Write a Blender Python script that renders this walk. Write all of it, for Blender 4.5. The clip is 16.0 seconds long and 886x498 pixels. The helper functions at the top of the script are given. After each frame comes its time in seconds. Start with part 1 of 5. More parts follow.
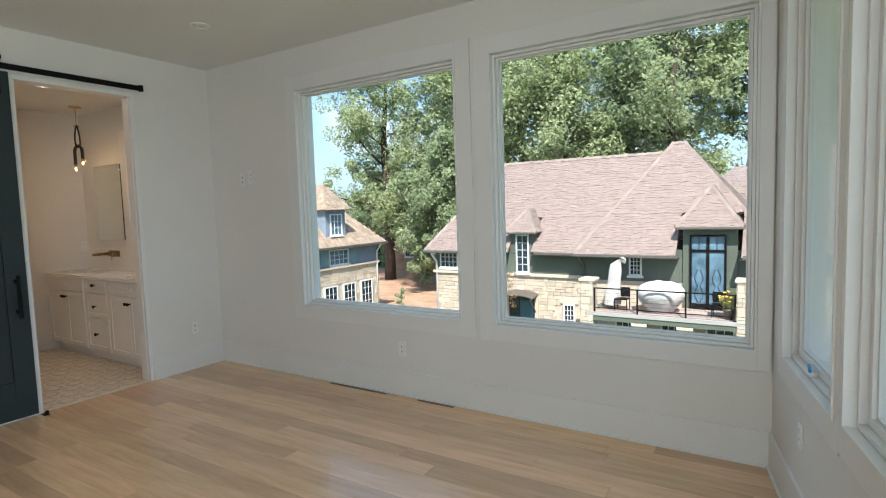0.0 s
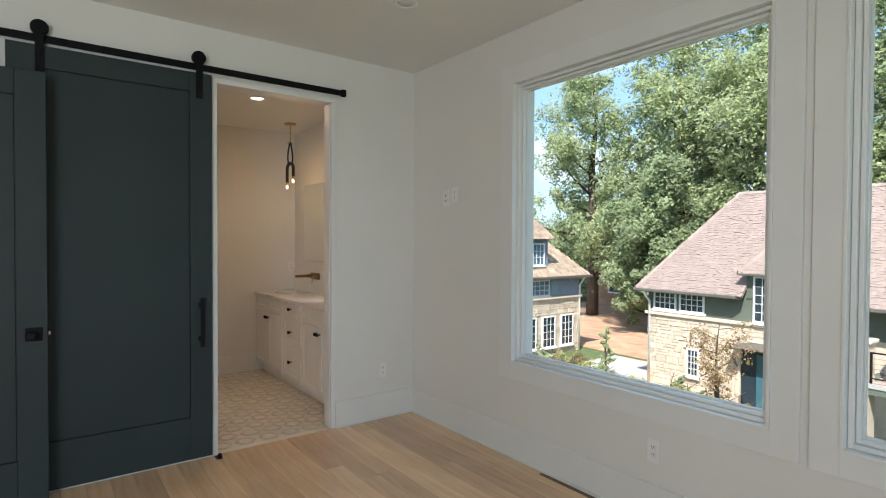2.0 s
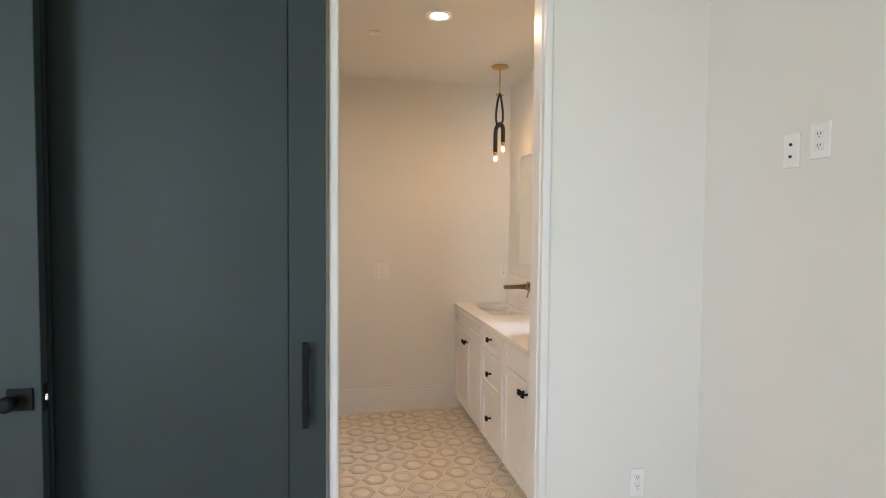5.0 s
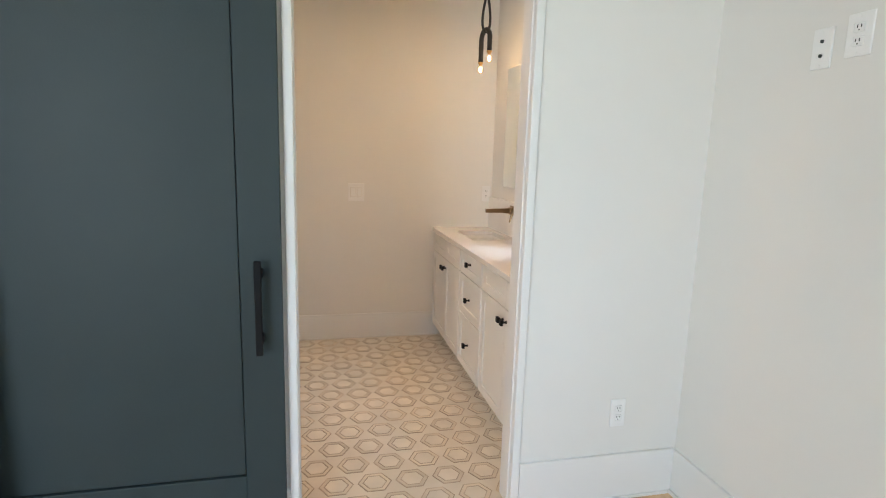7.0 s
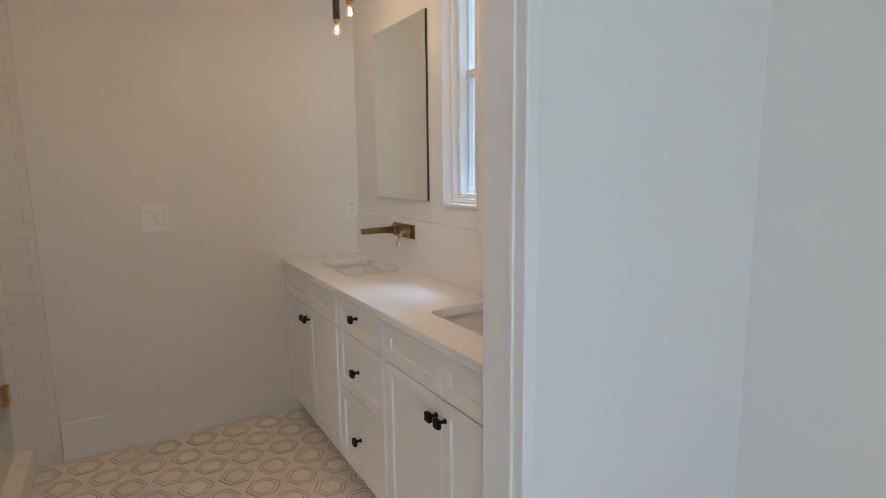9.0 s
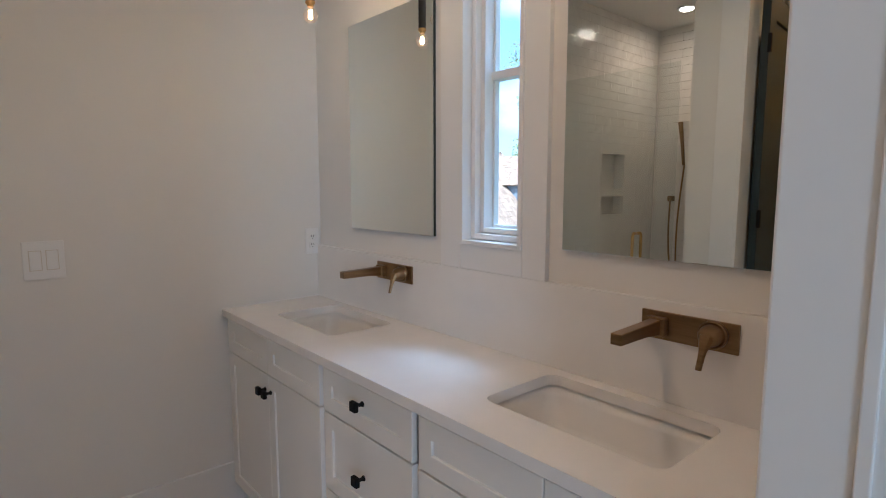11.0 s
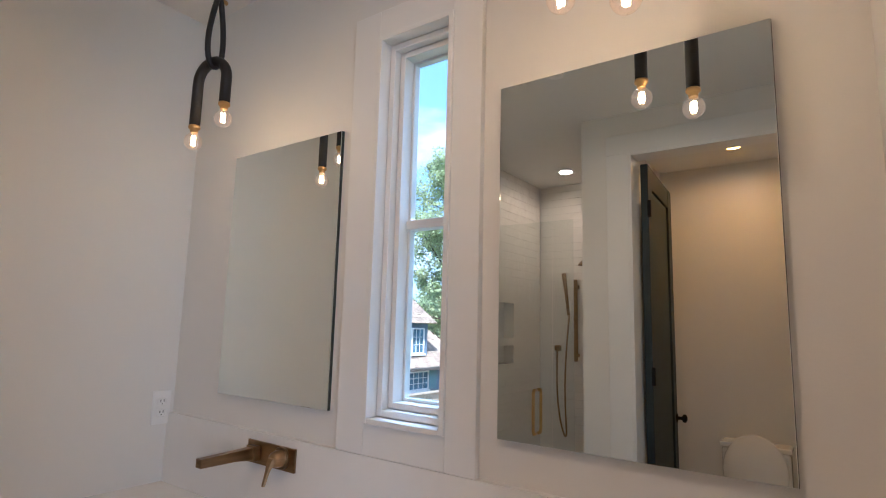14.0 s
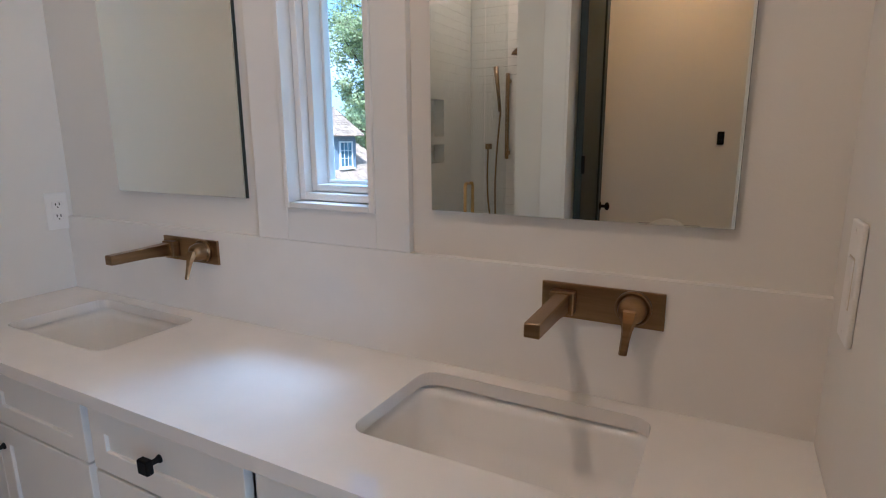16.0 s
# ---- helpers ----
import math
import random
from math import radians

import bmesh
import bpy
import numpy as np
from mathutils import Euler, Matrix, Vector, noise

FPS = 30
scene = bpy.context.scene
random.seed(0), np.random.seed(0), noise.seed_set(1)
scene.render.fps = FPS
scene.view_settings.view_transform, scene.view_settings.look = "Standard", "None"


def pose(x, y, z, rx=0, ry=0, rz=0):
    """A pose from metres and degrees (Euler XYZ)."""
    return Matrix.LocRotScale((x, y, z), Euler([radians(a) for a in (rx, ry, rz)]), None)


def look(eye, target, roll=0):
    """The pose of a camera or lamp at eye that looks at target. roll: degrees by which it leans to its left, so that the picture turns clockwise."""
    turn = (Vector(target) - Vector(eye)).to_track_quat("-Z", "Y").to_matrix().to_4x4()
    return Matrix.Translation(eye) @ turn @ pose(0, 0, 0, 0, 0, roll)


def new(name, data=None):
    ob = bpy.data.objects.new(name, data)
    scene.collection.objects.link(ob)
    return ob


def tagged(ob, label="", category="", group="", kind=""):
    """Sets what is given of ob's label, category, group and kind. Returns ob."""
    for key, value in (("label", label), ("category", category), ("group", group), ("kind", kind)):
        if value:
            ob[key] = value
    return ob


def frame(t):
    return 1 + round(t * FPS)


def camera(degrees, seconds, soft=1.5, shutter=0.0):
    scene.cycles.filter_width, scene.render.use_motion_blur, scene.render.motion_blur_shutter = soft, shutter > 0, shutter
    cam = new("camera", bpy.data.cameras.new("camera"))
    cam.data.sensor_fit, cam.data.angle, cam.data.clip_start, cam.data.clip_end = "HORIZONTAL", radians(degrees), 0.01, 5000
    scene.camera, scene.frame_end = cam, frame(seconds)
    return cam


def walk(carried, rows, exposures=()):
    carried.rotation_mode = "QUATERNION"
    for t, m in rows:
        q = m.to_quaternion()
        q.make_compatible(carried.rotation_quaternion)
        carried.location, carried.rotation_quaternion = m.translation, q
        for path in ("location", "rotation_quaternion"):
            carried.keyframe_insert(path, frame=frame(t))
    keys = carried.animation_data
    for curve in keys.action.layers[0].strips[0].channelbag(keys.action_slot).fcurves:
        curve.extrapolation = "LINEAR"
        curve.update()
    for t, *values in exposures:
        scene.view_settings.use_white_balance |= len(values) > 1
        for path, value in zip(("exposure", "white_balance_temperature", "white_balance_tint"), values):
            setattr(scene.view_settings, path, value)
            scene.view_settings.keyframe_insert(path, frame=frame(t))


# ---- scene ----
cam = camera(78.7, 16.0, soft=1.1)
PATH = [
    (0, (1.131, 0.242, 1.527), (0.067, 1.928, 1.37), -1.8),
    (0.5, (0.968, 0.363, 1.528), (-0.26, 1.938, 1.424), -3.1),
    (1, (0.701, 0.54, 1.543), (-0.625, 2.033, 1.449), -2.3),
    (1.5, (0.452, 0.801, 1.548), (-1.031, 2.143, 1.497), -0.6),
    (2, (0.152, 1.055, 1.519), (-1.447, 2.257, 1.481), 0.3),
    (2.5, (-0.214, 1.264, 1.53), (-1.875, 2.376, 1.48), 0.8),
    (3, (-0.566, 1.502, 1.528), (-2.308, 2.48, 1.427), 0.8),
    (3.5, (-0.931, 1.684, 1.514), (-2.743, 2.517, 1.358), 0.5),
    (3.9, (-1.207, 1.792, 1.561), (-3.076, 2.494, 1.441), 0.3),
    (4, (-1.261, 1.804, 1.558), (-3.148, 2.459, 1.471), 0.1),
    (4.2, (-1.359, 1.865, 1.559), (-3.284, 2.407, 1.539), -0.6),
    (6.3, (-1.737, 2.102, 1.509), (-3.711, 2.356, 1.312), 1.2),
    (6.5, (-1.748, 2.104, 1.496), (-3.708, 2.406, 1.239), 1.3),
    (7, (-1.846, 2.134, 1.477), (-3.764, 2.586, 1.137), 1.7),
    (7.5, (-2.131, 2.142, 1.457), (-3.995, 2.76, 1.081), 1.9),
    (8, (-2.405, 2.180, 1.43), (-4.221, 2.939, 1.075), 2.6),
    (8.5, (-2.754, 2.252, 1.425), (-4.511, 3.15, 1.101), 1.2),
    (8.7, (-2.86, 2.269, 1.412), (-4.594, 3.216, 1.101), 0.3),
    (10.8, (-3.696, 2.247, 1.43), (-5.183, 3.56, 1.177), 0.0),
    (11, (-3.717, 2.242, 1.438), (-5.212, 3.551, 1.211), 0.0),
    (11.5, (-3.759, 2.221, 1.486), (-5.246, 3.549, 1.334), -0.1),
    (12, (-3.819, 2.269, 1.509), (-5.28, 3.635, 1.518), 2.0),
    (12.5, (-3.876, 2.322, 1.532), (-5.296, 3.694, 1.848), 6.3),
    (13, (-3.927, 2.325, 1.565), (-5.245, 3.743, 2.067), 5.5),
    (13.5, (-3.981, 2.346, 1.547), (-5.183, 3.881, 1.993), 2.8),
    (14, (-4.003, 2.378, 1.522), (-5.16, 3.986, 1.796), 1.5),
    (14.5, (-4.028, 2.416, 1.482), (-5.17, 4.057, 1.532), 0.6),
    (15, (-4.048, 2.444, 1.449), (-5.173, 4.088, 1.27), -0.3),
    (15.5, (-4.065, 2.473, 1.431), (-5.11, 4.145, 1.095), -0.7),
    (16, (-4.075, 2.489, 1.415), (-5.001, 4.216, 1.012), -0.4),
]
EXPOSURES = [(0, 0.86, 6150, 9), (2.0, 0.97, 6250, 10), (3.0, 1.27, 6350, 10), (4.2, 1.7, 6200, 12), (6.3, 2.05, 6000, 10), (7.5, 1.95, 5850, 9), (8.5, 1.58, 5650, 9), (11, 1.22, 4950, 9), (13, 1.30, 4950, 11), (14.5, 1.36, 5000, 12), (16, 1.32, 4800, 10)]
walk(cam, [(t, look(eye, target, roll)) for t, eye, target, roll in PATH], EXPOSURES)

# ---------------------------------------------------------------- light
world = bpy.data.worlds.new("sky")
scene.world = world
world.use_nodes = True
wn = world.node_tree
sky = wn.nodes.new("ShaderNodeTexSky")
sky.sky_type = "NISHITA"
sky.sun_disc = False
SUN_EL, SUN_AZ = 52.0, 150.0          # azimuth clockwise from +y
sky.sun_elevation, sky.sun_rotation = radians(SUN_EL), radians(SUN_AZ)
sky.dust_density = 1.5
# broken fair-weather cloud and a thin bright haze over the clear sky
wtc, wmap, wnoise, wramp, whaze, wcloud = (wn.nodes.new("ShaderNode" + k) for k in ("TexCoord", "Mapping", "TexNoise", "MapRange", "Mix", "Mix"))
wmap.inputs["Scale"].default_value = (1.0, 1.0, 2.2)
wnoise.inputs["Scale"].default_value, wnoise.inputs["Detail"].default_value = 3.2, 8
wramp.inputs["From Min"].default_value, wramp.inputs["From Max"].default_value = 0.52, 0.70
whaze.data_type = wcloud.data_type = "RGBA"
whaze.inputs[0].default_value, whaze.inputs[7].default_value = 0.5, (1.7, 3.1, 4.9, 1)
wcloud.inputs[7].default_value = (5.2, 5.5, 5.9, 1)
wn.links.new(wtc.outputs["Generated"], wmap.inputs[0])
wn.links.new(wmap.outputs[0], wnoise.inputs["Vector"])
wn.links.new(wnoise.outputs[0], wramp.inputs[0])
wn.links.new(sky.outputs[0], whaze.inputs[6])
wn.links.new(whaze.outputs[2], wcloud.inputs[6])
wn.links.new(wramp.outputs[0], wcloud.inputs[0])
wn.links.new(wcloud.outputs[2], wn.nodes["Background"].inputs[0])
wn.nodes["Background"].inputs[1].default_value = 0.15
sun = new("sun", bpy.data.lights.new("sun", "SUN"))
sun.data.energy, sun.data.angle, sun.data.color = 5.0, radians(0.55), (1.0, 0.95, 0.86)
_az, _el = radians(SUN_AZ), radians(SUN_EL)
_d = Vector((math.sin(_az) * math.cos(_el), math.cos(_az) * math.cos(_el), math.sin(_el)))
sun.matrix_world = look(_d * 60, (0, 0, 0))


def area(name, eye, target, sx, sy, power, colour):
    lamp = new(name, bpy.data.lights.new(name, "AREA"))
    lamp.data.shape, lamp.data.size, lamp.data.size_y = "RECTANGLE", sx, sy
    lamp.data.energy, lamp.data.color = power, colour
    lamp.matrix_world = look(eye, target)
    return lamp


# added lamps inside the room, for daylight from behind the walker; no south window exists
area("south_fill_light", (-0.6, -2.78, 1.65), (-0.6, 2, 1.55), 3.4, 1.9, 3.0, (0.90, 0.96, 1.0))
area("east_fill_light", (1.78, -0.85, 1.65), (-3.8, 1.9, 1.3), 1.5, 1.9, 40, (0.86, 0.96, 1.0))
# added lamp, out of view, boosting the high sky over the narrow bathroom window
area("bath_sky_fill", (-4.97, 4.55, 3.75), (-4.97, 3.45, 1.3), 1.0, 0.9, 54, (0.62, 0.83, 1.0))

# ---------------------------------------------------------------- materials


def socket(node, *names):
    for n in names:
        if n in node.inputs:
            return node.inputs[n]


def material(name, colour, rough=0.5, metal=0.0, var=0.0, scale=6.0, bump=0.0, bump_scale=60.0, spec=0.5, island=0.0, per_object=0.0,
             stretch=(1, 1, 1), second=None, detail=4.0, emit=0.0, coat=0.0):
    """A principled material with two scales of noise in colour and relief."""
    m = bpy.data.materials.new(name)
    m.use_nodes = True
    nt = m.node_tree
    b = nt.nodes["Principled BSDF"]
    b.inputs["Roughness"].default_value, b.inputs["Metallic"].default_value = rough, metal
    socket(b, "Specular IOR Level", "Specular").default_value = spec
    if coat:
        b.inputs["Coat Weight"].default_value = coat
    tc = nt.nodes.new("ShaderNodeTexCoord")
    mp = nt.nodes.new("ShaderNodeMapping")
    mp.inputs["Scale"].default_value = stretch
    nt.links.new(tc.outputs["Object"], mp.inputs[0])
    n1 = nt.nodes.new("ShaderNodeTexNoise")
    n1.inputs["Scale"].default_value, n1.inputs["Detail"].default_value = scale, detail
    nt.links.new(mp.outputs[0], n1.inputs["Vector"])
    ramp = nt.nodes.new("ShaderNodeMix")
    ramp.data_type = "RGBA"
    c2 = second or tuple(max(0.0, c * (1 - var)) for c in colour)
    ramp.inputs[6].default_value, ramp.inputs[7].default_value = (*c2, 1), (*colour, 1)
    st = nt.nodes.new("ShaderNodeMapRange")
    st.inputs["From Min"].default_value, st.inputs["From Max"].default_value = 0.32, 0.68
    nt.links.new(n1.outputs[0], st.inputs[0])
    nt.links.new(st.outputs[0], ramp.inputs[0])
    out = ramp.outputs[2]
    for amount, node_type, sock in ((island, "ShaderNodeNewGeometry", "Random Per Island"), (per_object, "ShaderNodeObjectInfo", "Random")):
        if amount:
            g = nt.nodes.new(node_type)
            hsv = nt.nodes.new("ShaderNodeHueSaturation")
            mr = nt.nodes.new("ShaderNodeMapRange")
            mr.inputs["To Min"].default_value, mr.inputs["To Max"].default_value = 1 - amount, 1 + amount
            nt.links.new(g.outputs[sock], mr.inputs[0])
            nt.links.new(mr.outputs[0], hsv.inputs["Value"])
            h2 = nt.nodes.new("ShaderNodeMath")
            h2.operation = "MULTIPLY_ADD"
            h2.inputs[1].default_value, h2.inputs[2].default_value = amount * 0.06, 0.5 - amount * 0.03
            h3 = nt.nodes.new("ShaderNodeMath")
            h3.operation = "FRACT"
            h4 = nt.nodes.new("ShaderNodeMath")
            h4.operation = "MULTIPLY"
            h4.inputs[1].default_value = 7.31
            nt.links.new(g.outputs[sock], h4.inputs[0])
            nt.links.new(h4.outputs[0], h3.inputs[0])
            nt.links.new(h3.outputs[0], h2.inputs[0])
            nt.links.new(h2.outputs[0], hsv.inputs["Hue"])
            nt.links.new(out, hsv.inputs["Color"])
            out = hsv.outputs[0]
    nt.links.new(out, b.inputs["Base Color"])
    if bump:
        n2 = nt.nodes.new("ShaderNodeTexNoise")
        n2.inputs["Scale"].default_value, n2.inputs["Detail"].default_value = bump_scale, 5
        nt.links.new(mp.outputs[0], n2.inputs["Vector"])
        bp = nt.nodes.new("ShaderNodeBump")
        bp.inputs["Strength"].default_value, bp.inputs["Distance"].default_value = bump, 0.01
        nt.links.new(n2.outputs[0], bp.inputs["Height"])
        nt.links.new(bp.outputs[0], b.inputs["Normal"])
    if emit:
        b.inputs["Emission Color"].default_value, b.inputs["Emission Strength"].default_value = (*colour, 1), emit
    return m


def glass_material(name, tint=(1, 1, 1), gloss=0.06, rim=0.55):
    m = bpy.data.materials.new(name)
    m.use_nodes = True
    nt = m.node_tree
    nt.nodes.remove(nt.nodes["Principled BSDF"])
    tr, gl, mix, lw, pw, ad = (nt.nodes.new("ShaderNode" + k) for k in ("BsdfTransparent", "BsdfGlossy", "MixShader", "LayerWeight", "Math", "Math"))
    tr.inputs[0].default_value = (*tint, 1)
    gl.inputs["Roughness"].default_value = 0.0
    lw.inputs[0].default_value = 0.5
    pw.operation, ad.operation = "POWER", "MULTIPLY_ADD"
    pw.inputs[1].default_value, ad.inputs[1].default_value, ad.inputs[2].default_value = 4.0, rim, gloss
    nt.links.new(lw.outputs["Facing"], pw.inputs[0])
    nt.links.new(pw.outputs[0], ad.inputs[0])
    nt.links.new(ad.outputs[0], mix.inputs[0])
    nt.links.new(tr.outputs[0], mix.inputs[1])
    nt.links.new(gl.outputs[0], mix.inputs[2])
    nt.links.new(mix.outputs[0], nt.nodes["Material Output"].inputs[0])
    return m


M = dict(
    wall=material("wall_paint", (0.78, 0.76, 0.72), 0.75, var=0.03, scale=1.5, bump=0.05, bump_scale=220),
    ceiling=material("ceiling_paint", (0.80, 0.79, 0.76), 0.85, var=0.03, scale=1.2, bump=0.05, bump_scale=200),
    trim=material("trim_paint", (0.80, 0.79, 0.77), 0.38, var=0.03, scale=3, bump=0.02, bump_scale=90),
    cabinet=material("cabinet_paint", (0.80, 0.78, 0.74), 0.35, var=0.02, scale=4, bump=0.02, bump_scale=120),
    door=material("slate_blue_paint", (0.030, 0.044, 0.047), 0.52, var=0.12, scale=2.2, bump=0.06, bump_scale=150, spec=0.28),
    oak=material("oak_plank", (0.80, 0.535, 0.325), 0.22, var=0.20, scale=2.4, bump=0.04, bump_scale=16, stretch=(1.0, 9, 1), per_object=0.17, coat=0.30, second=(0.67, 0.425, 0.235)),
    gap=material("plank_gap", (0.36, 0.235, 0.13), 0.8, var=0.2),
    black=material("black_metal", (0.008, 0.008, 0.009), 0.55, 0.0, var=0.2, scale=30, spec=0.14, bump=0.03, bump_scale=300),
    leather=material("black_leather", (0.012, 0.011, 0.011), 0.5, var=0.3, scale=40, bump=0.15, bump_scale=240),
    brass=material("brass", (0.62, 0.40, 0.16), 0.28, 1.0, var=0.15, scale=20, bump=0.02, bump_scale=200),
    bronze=material("brushed_bronze", (0.33, 0.215, 0.112), 0.28, 1.0, var=0.25, scale=9, bump=0.03, bump_scale=180, stretch=(1, 1, 12)),
    chrome=material("steel", (0.62, 0.60, 0.58), 0.2, 1.0, var=0.1, scale=20),
    quartz=material("white_quartz", (0.82, 0.80, 0.77), 0.05, spec=0.8, var=0.05, scale=7, bump=0.01, bump_scale=60),
    honed=material("honed_white_quartz", (0.82, 0.80, 0.77), 0.34, spec=0.4, var=0.04, scale=7, bump=0.01, bump_scale=60),
    ceramic=material("white_ceramic", (0.84, 0.83, 0.81), 0.10, var=0.02, scale=3, coat=0.1),
    plastic=material("white_plastic", (0.84, 0.83, 0.81), 0.3, var=0.02, scale=8),
    dark=material("dark_slot", (0.03, 0.03, 0.03), 0.6, var=0.2),
    mirror=material("mirror_silver", (0.89, 0.935, 0.92), 0.0, 1.0),
    mirror_edge=material("mirror_edge", (0.05, 0.06, 0.055), 0.2, 0.2, var=0.2),
    marble=material("cream_marble", (0.82, 0.75, 0.64), 0.32, var=0.14, scale=5, bump=0.03, bump_scale=40, per_object=0.06),
    marble_band=material("tan_marble", (0.76, 0.67, 0.545), 0.33, var=0.16, scale=7, bump=0.03, bump_scale=40, per_object=0.08),
    marble_dark=material("taupe_marble", (0.53, 0.44, 0.335), 0.35, var=0.35, scale=14, per_object=0.14, island=0.30),
    grout=material("grout", (0.70, 0.64, 0.55), 0.85, var=0.1, scale=20),
    shower_tile=material("white_wall_tile", (0.77, 0.745, 0.70), 0.07, var=0.04, scale=3, bump=0.9, bump_scale=10),
    glow=material("lamp_glow", (1.0, 0.86, 0.66), 0.5, emit=14.0),
    filament=material("filament", (1.0, 0.62, 0.25), 0.5, emit=36.0),
    blue=material("blue_plastic", (0.10, 0.36, 0.75), 0.35, var=0.1),
    stucco=material("sage_stucco", (0.115, 0.135, 0.105), 0.9, var=0.15, scale=2, bump=0.25, bump_scale=70),
    stucco_blue=material("slate_blue_stucco", (0.23, 0.285, 0.35), 0.9, var=0.15, scale=2, bump=0.25, bump_scale=70),
    stone=material("cream_limestone", (0.58, 0.485, 0.375), 0.9, var=0.14, scale=2, bump=0.4, bump_scale=22, island=0.15),
    mortar=material("mortar", (0.57, 0.485, 0.385), 0.95, var=0.15, scale=6, bump=0.3),
    shingle=material("cedar_shingle", (0.28, 0.213, 0.185), 0.9, var=0.16, scale=9, bump=0.35, bump_scale=40, island=0.13),
    shingle_tan=material("tan_cedar_shingle", (0.40, 0.305, 0.225), 0.9, var=0.25, scale=3, bump=0.35, bump_scale=40, island=0.26),
    shingle_cap=material("pale_ridge_shingle", (0.31, 0.245, 0.21), 0.9, var=0.2, scale=6, bump=0.3, island=0.15),
    dark_plank=material("dark_oak_strip", (0.17, 0.095, 0.05), 0.5, var=0.3, scale=4, stretch=(1, 10, 1)),
    gutter=material("bronze_gutter", (0.17, 0.15, 0.13), 0.5, 0.4, var=0.2),
    white_frame=material("white_window_frame", (0.74, 0.74, 0.72), 0.5, var=0.05),
    dark_glass=material("dark_window_pane", (0.030, 0.045, 0.060), 0.04, var=0.3, scale=1.5),
    # mottled pale blue panes, lighter than dark_glass
    pale_glass=material("pale_window_pane", (0.16, 0.27, 0.36), 0.05, var=0.6, scale=2.5),
    teal=material("teal_door_paint", (0.045, 0.13, 0.16), 0.4, var=0.1),
    teal_pale=material("pale_teal_paint", (0.20, 0.33, 0.36), 0.5, var=0.1),
    canvas=material("white_canvas", (0.55, 0.52, 0.50), 0.9, var=0.12, scale=4, bump=0.3, bump_scale=12),
    deck=material("deck_board", (0.42, 0.33, 0.29), 0.7, var=0.25, scale=4, stretch=(1, 10, 1), per_object=0.2),
    grass=material("lawn", (0.105, 0.14, 0.05), 0.95, var=0.4, scale=2.2, bump=0.6, bump_scale=60),
    mulch=material("red_mulch", (0.50, 0.30, 0.19), 0.95, var=0.40, scale=1.2, bump=0.7, bump_scale=30),
    concrete=material("pale_concrete", (0.40, 0.385, 0.36), 0.9, var=0.12, scale=1.5, bump=0.15),
    bark=material("bark", (0.10, 0.075, 0.055), 0.95, var=0.4, scale=4, bump=0.8, bump_scale=20, stretch=(3, 3, 0.6)),
    leaf=material("leaf_green", (0.45, 0.515, 0.285), 0.6, spec=0.15, var=0.28, scale=0.4, island=0.42),
    leaf_dark=material("leaf_dark_green", (0.37, 0.445, 0.255), 0.6, spec=0.15, var=0.28, scale=0.4, island=0.42),
    leaf_gold=material("leaf_autumn", (0.45, 0.32, 0.17), 0.6, var=0.4, scale=1.5, island=0.45),
    leaf_lime=material("leaf_yellow_green", (0.46, 0.47, 0.17), 0.55, var=0.35, scale=1.2, island=0.35),
    petal=material("yellow_petal", (0.75, 0.50, 0.08), 0.6, var=0.3, scale=9),
    far=material("far_wood", (0.05, 0.085, 0.075), 1.0, var=0.3, scale=0.05),
)
for _k in ("leaf", "leaf_dark", "leaf_gold", "leaf_lime"):       # leaves let light through
    _nt = M[_k].node_tree
    _b, _tl, _mx = _nt.nodes["Principled BSDF"], _nt.nodes.new("ShaderNodeBsdfTranslucent"), _nt.nodes.new("ShaderNodeMixShader")
    _nt.links.new(_b.inputs["Base Color"].links[0].from_socket, _tl.inputs[0])
    _mx.inputs[0].default_value = 0.58
    _nt.links.new(_b.outputs[0], _mx.inputs[1])
    _nt.links.new(_tl.outputs[0], _mx.inputs[2])
    _nt.links.new(_mx.outputs[0], _nt.nodes["Material Output"].inputs[0])
G_CLEAR = glass_material("window_glass", (0.99, 0.995, 0.995), 0.012, 0.25)
G_BULB = glass_material("bulb_glass", (1.0, 0.95, 0.88), 0.09)
_nt = G_BULB.node_tree                               # a lit bulb glows a little all over
_em, _ad = _nt.nodes.new("ShaderNodeEmission"), _nt.nodes.new("ShaderNodeAddShader")
_em.inputs[0].default_value, _em.inputs[1].default_value = (1.0, 0.66, 0.46, 1), 0.035
_nt.links.new(_nt.nodes["Material Output"].inputs[0].links[0].from_socket, _ad.inputs[0])
_nt.links.new(_em.outputs[0], _ad.inputs[1])
_nt.links.new(_ad.outputs[0], _nt.nodes["Material Output"].inputs[0])
G_SHOWER = glass_material("shower_glass", (0.955, 0.975, 0.968), 0.03)

# ---------------------------------------------------------------- mesh helpers


